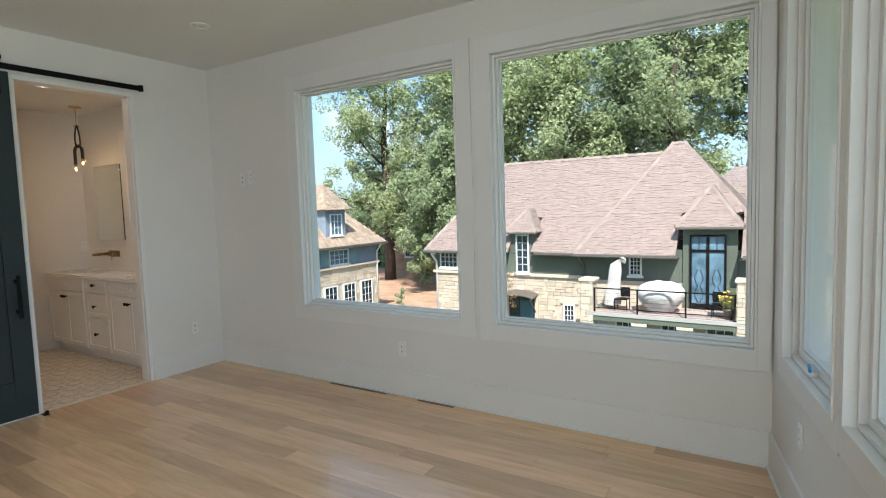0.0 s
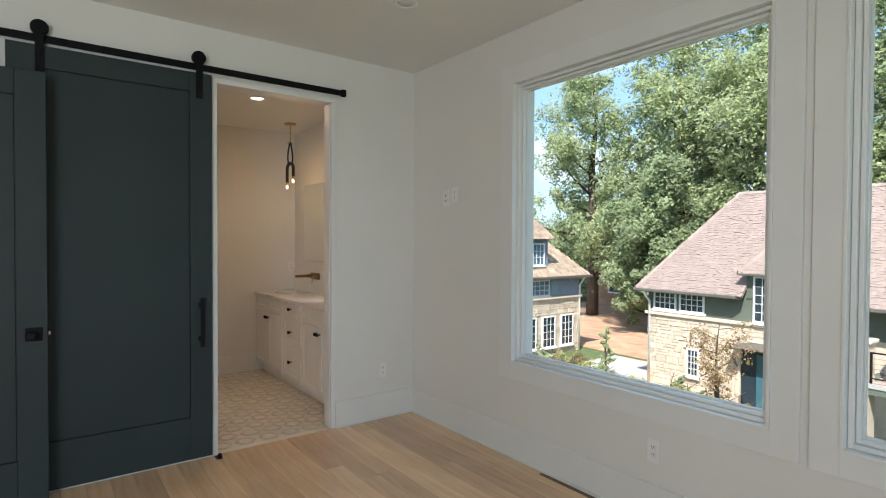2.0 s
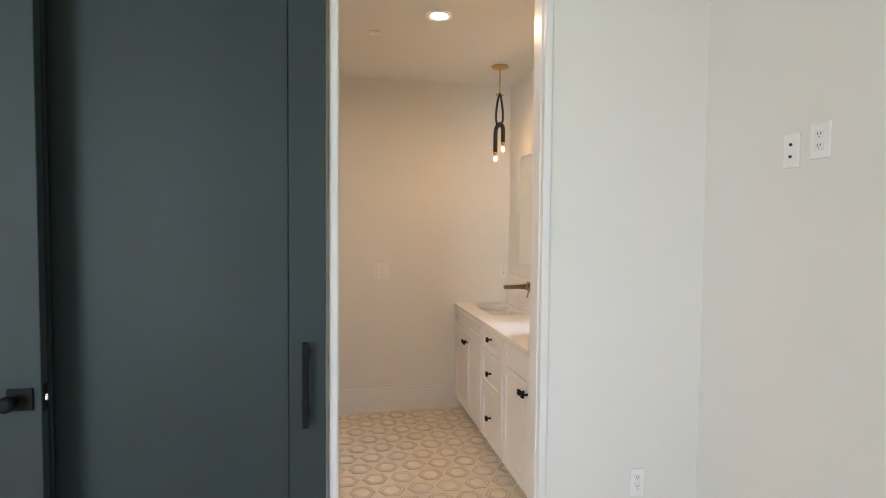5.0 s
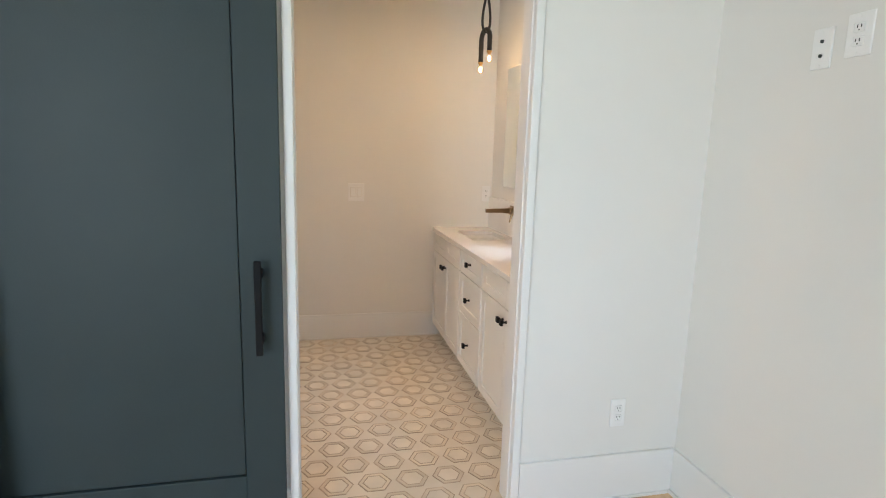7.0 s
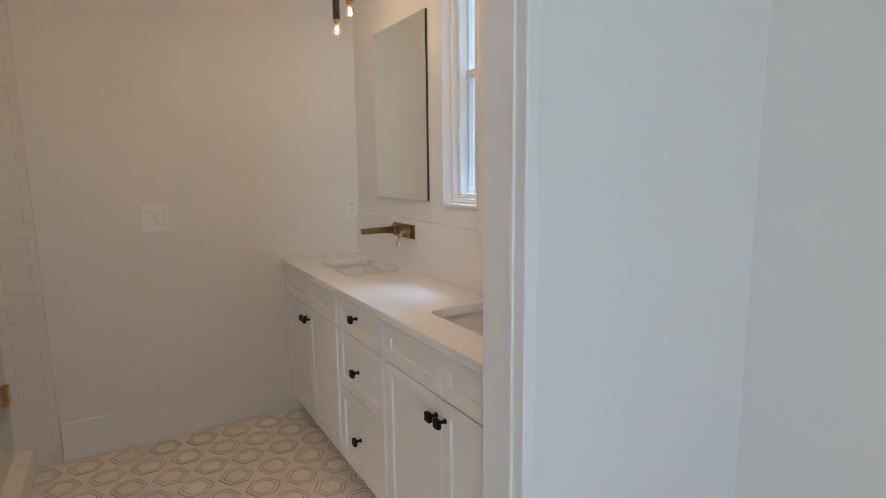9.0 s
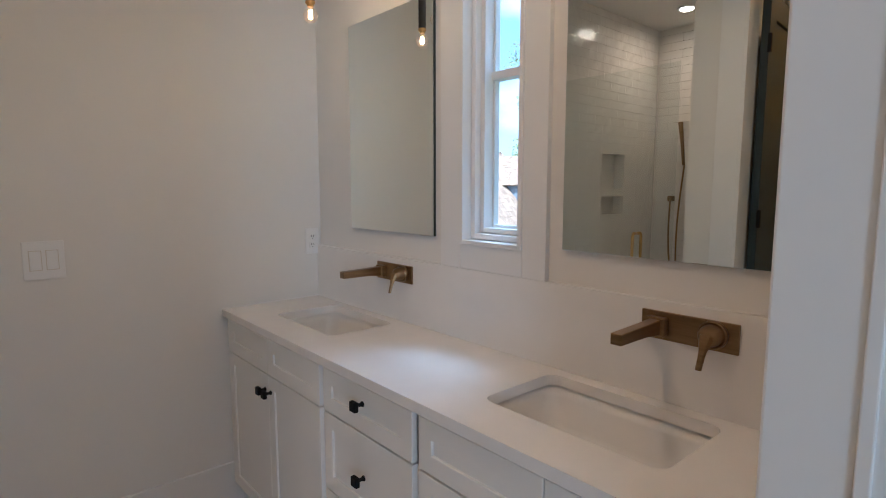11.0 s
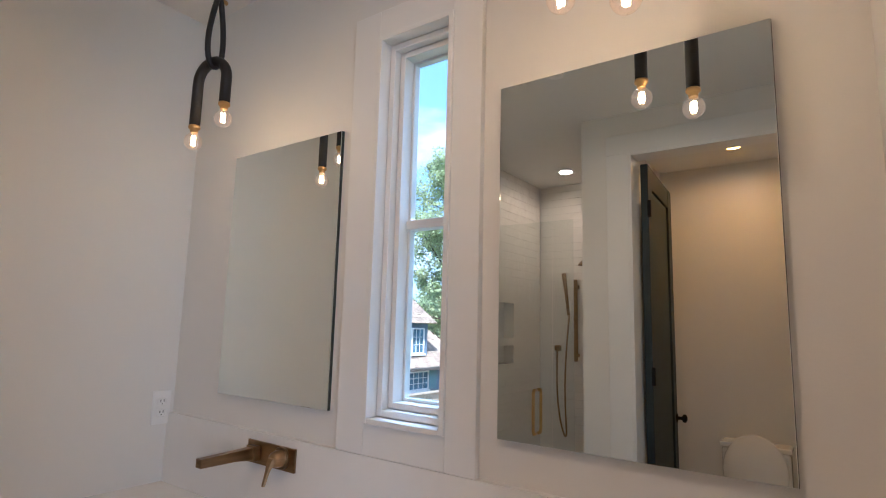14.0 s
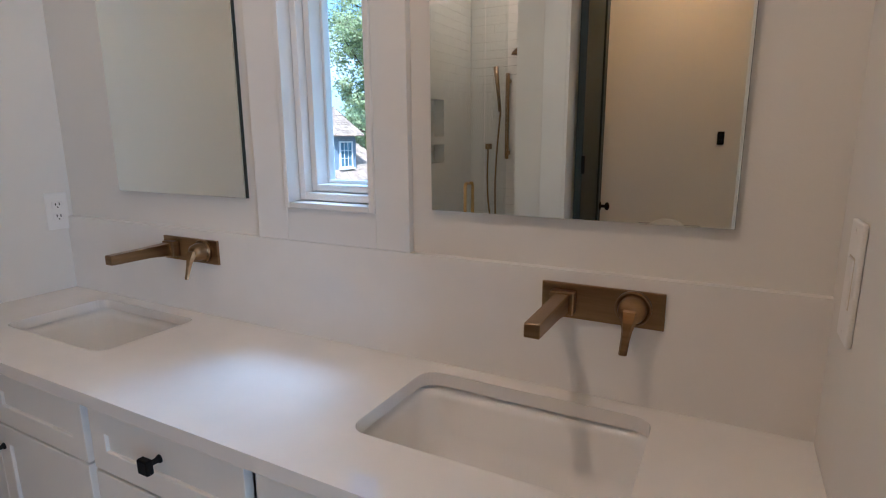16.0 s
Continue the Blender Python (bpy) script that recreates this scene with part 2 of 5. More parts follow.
def box(bm, a, b, bevel=0.0):
    """Adds a box between two corners; returns its vertices."""
    (x0, y0, z0), (x1, y1, z1) = a, b
    x0, x1, y0, y1, z0, z1 = min(x0, x1), max(x0, x1), min(y0, y1), max(y0, y1), min(z0, z1), max(z0, z1)
    v = [bm.verts.new(p) for p in ((x0, y0, z0), (x1, y0, z0), (x1, y1, z0), (x0, y1, z0), (x0, y0, z1), (x1, y0, z1), (x1, y1, z1), (x0, y1, z1))]
    f = [bm.faces.new([v[i] for i in q]) for q in ((3, 2, 1, 0), (4, 5, 6, 7), (0, 1, 5, 4), (1, 2, 6, 5), (2, 3, 7, 6), (3, 0, 4, 7))]
    if bevel:
        edges = {e for face in f for e in face.edges}
        bmesh.ops.bevel(bm, geom=list(edges), offset=bevel, segments=2, profile=0.5, affect="EDGES")
    return v


def boxes(*pairs, bevel=0.0):
    bm = bmesh.new()
    for a, b in pairs:
        box(bm, a, b, bevel)
    return bm


def tube(bm, points, radius, sides=10, closed=False):
    """A round tube along points."""
    pts = [Vector(p) for p in points]
    rings, n = [], len(pts)
    side = None
    for i, p in enumerate(pts):
        a = pts[i - 1] if (i or closed) else p
        c = pts[(i + 1) % n] if (i < n - 1 or closed) else p
        d = (c - a).normalized()
        if side is None:
            side = d.orthogonal().normalized()
        side = (side - d * side.dot(d)).normalized()
        up = d.cross(side)
        r = radius[i] if isinstance(radius, (list, tuple)) else radius
        rings.append([bm.verts.new(p + (side * math.cos(k * 2 * math.pi / sides) + up * math.sin(k * 2 * math.pi / sides)) * r) for k in range(sides)])
    for i in range(n if closed else n - 1):
        r0, r1 = rings[i], rings[(i + 1) % n]
        for k in range(sides):
            f = bm.faces.new((r0[k], r0[(k + 1) % sides], r1[(k + 1) % sides], r1[k]))
            f.smooth = True
    if not closed:
        bm.faces.new(rings[0][::-1])
        bm.faces.new(rings[-1])


def lathe(bm, profile, centre=(0, 0, 0), sides=24, axis="z"):
    """Turns (radius, height) pairs round an axis."""
    rings = []
    c = Vector(centre)
    for r, h in profile:
        ring = []
        for k in range(sides):
            a = 2 * math.pi * k / sides
            u, w = max(r, 1e-4) * math.cos(a), max(r, 1e-4) * math.sin(a)
            ring.append(bm.verts.new(c + Vector({"z": (u, w, h), "y": (u, h, -w), "x": (h, u, w)}[axis])))
        rings.append(ring)
    for r0, r1 in zip(rings, rings[1:]):
        for k in range(sides):
            f = bm.faces.new((r0[k], r0[(k + 1) % sides], r1[(k + 1) % sides], r1[k]))
            f.smooth = True
    bm.faces.new(rings[0][::-1])
    bm.faces.new(rings[-1])


def part(name, bm, mat, parent=None, label="", at=None, smooth=False):
    """Links a bmesh as one mesh object under a thing or a part."""
    me = bpy.data.meshes.new(name)
    bmesh.ops.recalc_face_normals(bm, faces=bm.faces)
    bm.to_mesh(me)
    bm.free()
    me.materials.append(mat)
    ob = new(name, me)
    if smooth:
        for p in me.polygons:
            p.use_smooth = True
    if at is not None:
        ob.matrix_basis = at
    if parent is not None:
        ob.parent = parent
    if label:
        ob["label"] = label
    return ob


def thing(name, label, category, at=None, group=""):
    ob = new(name)
    ob.empty_display_size = 0.05
    if at is not None:
        ob.matrix_basis = at
    return tagged(ob, label, category, group)


def structure(name, bm, mat, label=""):
    return tagged(part(name, bm, mat), label, "", "", "structure")


def fast_mesh(name, verts, faces, mat, parent=None):
    me = bpy.data.meshes.new(name)
    me.from_pydata(verts, [], faces)
    me.materials.append(mat)
    ob = new(name, me)
    if parent is not None:
        ob.parent = parent
    return ob


def wall_boxes(axis, c0, c1, a0, a1, z0, z1, holes):
    """Boxes of a wall along x or y between c0 and c1 across, with rectangular holes (a, b, low, high)."""
    out = []

    def add(p, q, lo, hi):
        if q - p > 1e-4 and hi - lo > 1e-4:
            out.append((((p, c0, lo), (q, c1, hi)) if axis == "x" else ((c0, p, lo), (c1, q, hi))))
    at = a0
    for p, q, lo, hi in sorted(holes):
        add(at, p, z0, z1)
        add(p, q, z0, lo)
        add(p, q, hi, z1)
        at = q
    add(at, a1, z0, z1)
    return out


def ring_boxes(x0, x1, z0, z1, w, y0, y1):
    """A rectangular frame in the xz plane: four bars of width w."""
    return [((x0, y0, z0), (x0 + w, y1, z1)), ((x1 - w, y0, z0), (x1, y1, z1)), ((x0 + w, y0, z0), (x1 - w, y1, z0 + w)), ((x0 + w, y0, z1 - w), (x1 - w, y1, z1))]

# ---------------------------------------------------------------- the two rooms
XW, YN, ZC = -3.80, 3.70, 2.96          # bedroom: west wall, north wall, ceiling
XE = 1.095                               # where the east wall meets the north wall
XBE, XBW, YB, ZB = -3.915, -6.107, 3.535, 2.76   # bathroom: east, west, north wall, ceiling
YWC = 1.62                               # wall of the water closet
DY0, DY1, DZ = 2.058, 2.915, 2.585       # clear doorway to the bathroom
WIN = ((-2.555, -0.893, 0.662, 2.60), (-0.627, 1.018, 0.652, 2.585))

structure("wall_north", boxes(*wall_boxes("x", YN, 3.90, -3.80, 1.30, -0.05, ZC, WIN)), M["wall"], "warm white painted wall with two large windows")
structure("wall_west", boxes(*wall_boxes("y", XBE, XW, -3.0, 3.90, -0.05, ZC, ((DY0 - 0.035, DY1 + 0.035, -0.05, DZ + 0.035),))), M["wall"], "warm white painted wall with a doorway")
structure("wall_south", boxes(*wall_boxes("x", -3.0, -2.8, -3.8, 3.2, -0.05, ZC, ())), M["wall"], "warm white painted wall")
structure("ceiling", boxes(((-3.95, -3.1, ZC), (3.3, 3.95, ZC + 0.12))), M["ceiling"], "flat white painted ceiling")
bm = bmesh.new()
_low, _top = ([bm.verts.new((x, y, z)) for x, y in ((-3.8, -3.0), (2.46, -3.0), (1.19, 3.75), (-3.8, 3.75))] for z in (-0.20, -0.018))
bm.faces.new(_low[::-1])
bm.faces.new(_top)
for k in range(4):
    bm.faces.new((_low[k], _low[(k + 1) % 4], _top[(k + 1) % 4], _top[k]))
structure("subfloor", bm, M["gap"], "dark gaps between the floor planks")

# angled east wall, in its own frame: u runs from the corner southwards, v outwards
EAST = Matrix.Translation((XE, YN, 0)) @ pose(0, 0, 0, 0, 0, -90 + 10.8)


def east_part(name, pairs, mat, parent=None, label="", bevel=0.0):
    bm = boxes(*pairs, bevel=bevel)
    bm.transform(EAST)
    return part(name, bm, mat, parent, label)


# the third opening is unseen, put where the added east lamp stands
EWIN = ((0.345, 1.165, 0.72, 2.66), (1.268, 2.10, 0.735, 2.66), (3.8, 5.4, 0.70, 2.60))
bm = bmesh.new()
for a, b in wall_boxes("x", 0.0, 0.22, -0.02, 6.9, -0.05, ZC, EWIN):
    box(bm, a, b)
bm.transform(EAST)
structure("wall_east", bm, M["wall"], "warm white painted wall with casement windows")

# bathroom shell
BWIN = (-5.078, -4.802, 1.244, 2.382)
structure("wall_bath_north", boxes(*wall_boxes("x", YB, 3.70, XBW - 0.12, XBE, -0.05, ZB, (BWIN,))), M["wall"], "warm white painted bathroom wall with a tall narrow window")
structure("wall_bath_west", boxes(*wall_boxes("y", XBW - 0.12, XBW, 0.0, YB, -0.05, ZB, ((0.735, 1.085, 1.21, 1.715),))), M["wall"], "warm white painted bathroom wall")
structure("wall_closet", boxes(*wall_boxes("x", YWC - 0.12, YWC, -5.18, XBE, -0.05, ZB, ((-4.90, -4.045, -0.05, 2.515),))), M["wall"], "white painted wall with a doorway to the toilet room")
structure("wall_shower_side", boxes(((-5.18, 0.0, -0.05), (-5.06, YWC - 0.12, ZB))), M["wall"], "white partition between shower and toilet room")
structure("wall_bath_south", boxes(((XBW - 0.12, 0.0, -0.05), (-5.18, 0.25, ZB)), ((-5.06, 0.0, -0.05), (XBE, 0.25, ZB))), M["wall"], "white painted rear wall of shower and toilet room")
structure("ceiling_bath", boxes(((XBW - 0.12, 0.0, ZB), (XBE, 3.70, ZB + 0.1))), M["ceiling"], "flat white painted bathroom ceiling")
structure("floor_bath", boxes(((XBW - 0.12, 0.0, -0.2), (XBE + 0.057, 3.70, -0.002))), M["marble"], "cream marble field of the bathroom floor")

# doorway lining: jambs and head with a thin edge on both faces
lining = tagged(new("door_lining"), "white painted timber lining of the doorway", "door frame", "", "structure")
for y0, y1, s0, s1 in ((DY0 - 0.035, DY0, DY0 - 0.002, DY0 + 0.006), (DY1, DY1 + 0.035, DY1 - 0.006, DY1 + 0.002)):
    part("jamb", boxes(((XBE - 0.012, y0, 0), (XW + 0.012, y1, DZ)), bevel=0.004), M["trim"], lining)
    part("stop", boxes(((XW - 0.035, s0, 0), (XW - 0.02, s1, DZ)), bevel=0.002), M["trim"], lining)
part("head", boxes(((XBE - 0.012, DY0 - 0.035, DZ), (XW + 0.012, DY1 + 0.035, DZ + 0.035)), bevel=0.004), M["trim"], lining)
structure("threshold", boxes(((XBE + 0.057, DY0, -0.02), (XW, DY1, -0.001)), bevel=0.001), M["marble"], "cream stone threshold")

# baseboards, with a thin bead along the floor
for name, pairs in (
    ("baseboard_north", [((XW, YN - 0.016, 0), (XE + 0.02, YN - 0.0005, 0.205)), ((XW, YN - 0.030, 0), (XE, YN - 0.016, 0.016))]),
    ("baseboard_west", [((XW + 0.0005, DY1 + 0.036, 0), (XW + 0.016, YN - 0.016, 0.213)), ((XW + 0.016, DY1 + 0.036, 0), (XW + 0.026, YN - 0.03, 0.014))]),
    ("baseboard_west_south", [((XW + 0.0005, -2.8, 0), (XW + 0.016, DY0 - 0.036, 0.213))]),
    ("baseboard_bath", [((XBW + 0.0005, 1.94, 0), (XBW + 0.016, 3.10, 0.20)), ((XBW + 0.016, 1.94, 0), (XBW + 0.025, 3.10, 0.012))]),
    ("baseboard_closet", [((-5.18, YWC + 0.0005, 0), (-5.045, YWC + 0.016, 0.20))]),
):
    structure(name, boxes(*pairs, bevel=0.003), M["trim"], "tall white painted baseboard")
bm = boxes(((0.0, -0.016, 0), (6.0, -0.0005, 0.205)), ((0.0, -0.03, 0), (6.0, -0.016, 0.016)), bevel=0.003)
bm.transform(EAST)
structure("baseboard_east", bm, M["trim"], "tall white painted baseboard")


def room_window(name, x0, x1, z0, z1, y, casing, depth, m=None, bars=(), label="", proud=0.020, sash=0.045):
    """A fixed window in a wall that faces -y: flat casing, stepped frame, sash and pane."""
    w = tagged(new(name), label, "window", "", "structure")
    w.empty_display_size = 0.05
    cl, cr, ct, cb = casing

    def p(n, pairs, mat, lab="", bevel=0.002):
        bm = boxes(*pairs, bevel=bevel)
        if m is not None:
            bm.transform(m)
        return part(n, bm, mat, w, lab)
    p("casing", [((x0 - cl, y - proud, z0 - cb), (x0, y - 0.0005, z1 + ct)), ((x1, y - proud, z0 - cb), (x1 + cr, y - 0.0005, z1 + ct)),
                 ((x0, y - proud, z1), (x1, y - 0.0005, z1 + ct)), ((x0, y - proud, z0 - cb), (x1, y - 0.0005, z0))], M["trim"], "flat white casing")
    def ring(i, w, lo, hi):
        return ring_boxes(x0 + i, x1 - i, z0 + i, z1 - i, w, y + lo, y + hi)
    inner = 0.0380 + sash
    p("stop_bead", ring(0.0, 0.015, -proud - 0.008, 0.03), M["trim"])
    p("window_frame", ring(0.0170, 0.0190, 0.012, 0.05), M["trim"])
    p("jamb_lining", ring(0.0, 0.0380, 0.05, depth + 0.02), M["trim"])
    p("sash", ring(0.0380, sash, 0.036, depth + 0.02), M["trim"])
    p("glazing_bead", ring(inner, 0.009, depth - 0.012, depth + 0.012), M["white_frame"])
    g = p("pane", [((x0 + inner + 0.004, y + depth - 0.003, z0 + inner + 0.004), (x1 - inner - 0.004, y + depth + 0.003, z1 - inner - 0.004))], G_CLEAR, "", 0)
    g.visible_shadow = False
    for b in bars:
        p("glazing_bar", [((x0 + inner, y + depth - 0.02, b - 0.014), (x1 - inner, y + depth + 0.02, b + 0.014))], M["trim"])
    return w


room_window("window_1", *WIN[0], YN, (0.112, 0.118, 0.11, 0.112), 0.075, label="large fixed window with white casing over the lawn", sash=0.016)
room_window("window_2", *WIN[1], YN, (0.112, 0.072, 0.11, 0.105), 0.075, label="large fixed window with white casing facing a stone house", sash=0.016)
room_window("window_3", *BWIN, YB, (0.106, 0.091, 0.088, 0.0856), 0.088, bars=(1.81,), label="tall narrow bathroom window with white casing", sash=0.018)
for i, (a, b, lo, hi) in enumerate(EWIN):
    # the local frame has v outwards, so windows face -v
    room_window("window_%d" % (i + 4), a, b, lo, hi, 0.0, ((0.11, 0.05, 0.06)[i], (0.05, 0.10, 0.06)[i], 0.1, 0.105), 0.062, m=EAST, label="white casement window in the angled wall", sash=0.030)
for u in (0.70, 1.62):
    c = thing("casement_crank", "folded window crank on the white window sill", "window crank", EAST @ pose(u, 0.02, 0.752), "casement cranks")
    part("crank_base", boxes(((-0.05, -0.02, 0.0), (0.05, 0.03, 0.022)), bevel=0.006), M["plastic"], c)
    bm = bmesh.new()
    tube(bm, [(-0.045, 0.0, 0.028), (0.02, -0.012, 0.036), (0.06, -0.02, 0.03)], 0.007, 8)
    part("crank_handle", bm, M["blue"] if u < 1 else M["chrome"], c, "blue taped crank handle" if u < 1 else "steel crank handle")

# oak planks, laid along x in rows
ROW = 0.127
floor = tagged(new("floor"), "natural oak plank floor with a matt finish", "floor", "", "structure")
rng = random.Random(4)
plank_mesh = {}
y = YN - 0.004
while y > -2.75:
    x = XW + 0.001 - rng.uniform(0.0, 0.9)
    while x < 2.9:
        length = round(rng.uniform(0.8, 2.3) * 4) / 4
        x0, x1 = max(x, XW + 0.001), min(x + length, XE + (YN - y) * math.tan(radians(10.8)) + 0.12)
        if x1 - x0 > 0.08:
            key = round(x1 - x0, 3)
            if key not in plank_mesh:
                bm = boxes(((0, -ROW + 0.0009, -0.018), (key - 0.0009, 0, 0.0)))
                bmesh.ops.bevel(bm, geom=[e for e in bm.edges if all(v.co.z > -0.001 for v in e.verts)], offset=0.0007, segments=1, affect="EDGES")
                me = bpy.data.meshes.new("plank")
                bm.to_mesh(me)
                bm.free()
                me.materials.append(M["oak"])
                plank_mesh[key] = me
            ob = new("plank", plank_mesh[key])
            ob.matrix_basis = pose(x0, y, 0)
            ob.parent = floor
        x += length
    y -= ROW

for x0, x1 in ((-2.24, -1.62), (-1.30, -0.97)):
    s = part("dark_plank", boxes(((x0, YN - 0.062, -0.018), (x1, YN - 0.031, 0.0012))), M["dark_plank"], floor, "narrow dark stained strip along the wall")

# hexagon mosaic: a cream centre, a thin taupe ring and a cream border in each cell
HEX_Y, HEX_X = 0.173, 0.158            # pitch across and along the room
tile_floor = tagged(new("tile_floor"), "cream and taupe marble hexagon mosaic floor", "floor", "", "structure")


def to_mesh(name, bm, mat):
    bmesh.ops.recalc_face_normals(bm, faces=bm.faces)
    me = bpy.data.meshes.new(name)
    bm.to_mesh(me)
    bm.free()
    me.materials.append(mat)
    return me


def hexagon(r):
    return [(r * math.sin(radians(60 * k)), r * math.cos(radians(60 * k))) for k in range(6)]


def hex_piece(r0, r1, z):
    """A hexagonal ring, or a whole hexagon where r0 is 0, with a small depth."""
    bm = bmesh.new()
    o, i = hexagon(r1), hexagon(r0)
    for k in range(6 if r0 else 1):
        j = (k + 1) % 6
        q = [o[k], o[j], i[j], i[k]] if r0 else o
        top = [bm.verts.new((a, b, z)) for a, b in q]
        low = [bm.verts.new((a, b, z - 0.004)) for a, b in q]
        bm.faces.new(top)
        for e in range(len(q)):
            bm.faces.new((top[e], low[e], low[(e + 1) % len(q)], top[(e + 1) % len(q)]))
    return bm


hex_kinds = (("tile", to_mesh("tile", hex_piece(0, 0.0500, 0.0), M["marble"])),
             ("tile_ring", to_mesh("tile_ring", hex_piece(0.0515, 0.0560, -0.0004), M["marble_dark"])),
             ("tile_band", to_mesh("tile_band", hex_piece(0.0575, 0.0715, 0.0), M["marble_band"])),
             ("tile_ring", to_mesh("tile_ring", hex_piece(0.0730, 0.0785, -0.0004), M["marble_dark"])))
for i in range(15):
    x = -4.10 + HEX_X * 1 - HEX_X * i
    for k in range(12):
        y = 2.205 - HEX_Y * 2 + HEX_Y * k + (HEX_Y / 2 if i % 2 == 0 else 0)
        if XBW + 0.07 < x < XBE + 0.03 and YWC + 0.12 < y < 3.20:
            for kind, me in hex_kinds:
                ob = new(kind, me)
                ob.matrix_basis = pose(x, y, 0.0, 0, 0, 60 * rng.randrange(6))
                ob.parent = tile_floor

# ---------------------------------------------------------------- bedroom things


def panel_door(name, label, w, h, t, stile, top, bottom, at, category="door"):
    """A one-panel door in its own frame: x along the width, y thickness, z up."""
    d = thing(name, label, category, at)
    part("left_stile", boxes(((0, 0, 0), (stile, t, h)), bevel=0.003), M["door"], d)
    part("right_stile", boxes(((w - stile, 0, 0), (w, t, h)), bevel=0.003), M["door"], d)
    part("top_rail", boxes(((stile, 0.0015, h - top), (w - stile, t - 0.0015, h)), bevel=0.003), M["door"], d)
    part("bottom_rail", boxes(((stile, 0.0015, 0), (w - stile, t - 0.0015, bottom)), bevel=0.003), M["door"], d)
    part("panel", boxes(((stile + 0.004, 0.012, bottom + 0.004), (w - stile - 0.004, t - 0.012, h - top - 0.004)), bevel=0.002), M["door"], d)
    # near-black backing that paints the shadow line in the gap round the panel
    part("panel_core", boxes(((stile - 0.002, t / 2 - 0.002, bottom - 0.002), (w - stile + 0.002, t / 2 + 0.002, h - top + 0.002))), M["dark"], d)
    return d


# sliding barn door: x of its frame runs along the wall (+y of the room), its front faces the room
BARN = pose(-3.746, 0.920, 0.022, 0, 0, 90)
barn = panel_door("barn_door", "slate blue sliding barn door hung open on a black rail", 1.092, 2.60, 0.040, 0.137, 0.13, 0.285, BARN)
pull = part("pull_handle", boxes(((1.006, -0.058, 0.762), (1.030, -0.042, 1.092)), bevel=0.004), M["black"], barn, "long square black pull handle")
for z in (0.80, 1.03):
    part("handle_post", boxes(((1.004, -0.044, z), (1.032, 0.0, z + 0.03)), bevel=0.003), M["black"], pull)
track = thing("barn_door_track", "flat black steel barn door rail with rollers above the doorway", "door rail", pose(XW, 0, 0))
part("rail", boxes(((0.030, -0.5, 2.643), (0.040, 3.005, 2.687)), bevel=0.002), M["black"], track)
part("end_stop", boxes(((0.022, 2.985, 2.638), (0.053, 3.022, 2.692)), bevel=0.004), M["black"], track)
for y in (1.075, 1.934):
    h = part("hanger_strap", boxes(((0.055, y - 0.022, 2.45), (0.061, y + 0.022, 2.715)), bevel=0.002), M["black"], track)
    bm = bmesh.new()
    lathe(bm, ((0.004, 0.022), (0.042, 0.023), (0.045, 0.027), (0.036, 0.034), (0.045, 0.040), (0.045, 0.052), (0.04, 0.066)), (0, y, 2.725), 24, "x")
    part("roller", bm, M["black"], h)
    for z in (2.49, 2.57):
        bm = bmesh.new()
        lathe(bm, ((0.009, 0.060), (0.009, 0.067), (0.005, 0.069)), (0, y, z), 10, "x")
        part("bolt", bm, M["black"], h)
for y in (0.2, 1.2, 2.1, 2.85):
    bm = bmesh.new()
    lathe(bm, ((0.012, 0.0), (0.012, 0.030), (0.011, 0.040), (0.010, 0.046), (0.004, 0.048)), (0, y, 2.665), 12, "x")
    part("spacer_bolt", bm, M["black"], track)
guide = thing("door_floor_guide", "small black floor guide under the barn door", "door guide", pose(-3.735, 2.048, 0))
part("base_plate", boxes(((-0.03, -0.02, 0), (0.035, 0.02, 0.006)), bevel=0.002), M["black"], guide)
bm = bmesh.new()
lathe(bm, ((0.014, 0.005), (0.014, 0.03), (0.011, 0.036)), (0.028, 0.0, 0), 14)
part("roller", bm, M["black"], guide)

# hinged door, standing open against the barn door
HINGED = pose(-3.588, 0.235, 0.012, 0, 0, 90.4)
hinged = panel_door("bedroom_door", "slate blue panelled door standing open against the wall", 0.865, 2.42, 0.042, 0.138, 0.14, 0.27, HINGED)
for zz in (0.965,):
    lock = part("rosette", boxes(((0.765, -0.008, zz - 0.037), (0.843, 0.0, zz + 0.037)), bevel=0.003), M["black"], hinged, "square black rosette")
    bm = bmesh.new()
    lathe(bm, ((0.011, 0.0), (0.011, -0.03), (0.024, -0.036), (0.027, -0.05), (0.024, -0.062), (0.014, -0.066)), (0.79, -0.006, zz), 24, "y")
    part("knob", bm, M["black"], lock)
    part("latch_plate", boxes(((0.864, 0.008, zz - 0.045), (0.8675, 0.034, zz + 0.045))), M["black"], hinged)
    part("latch_bolt", boxes(((0.866, 0.013, zz - 0.012), (0.879, 0.027, zz + 0.012)), bevel=0.003), M["chrome"], hinged)


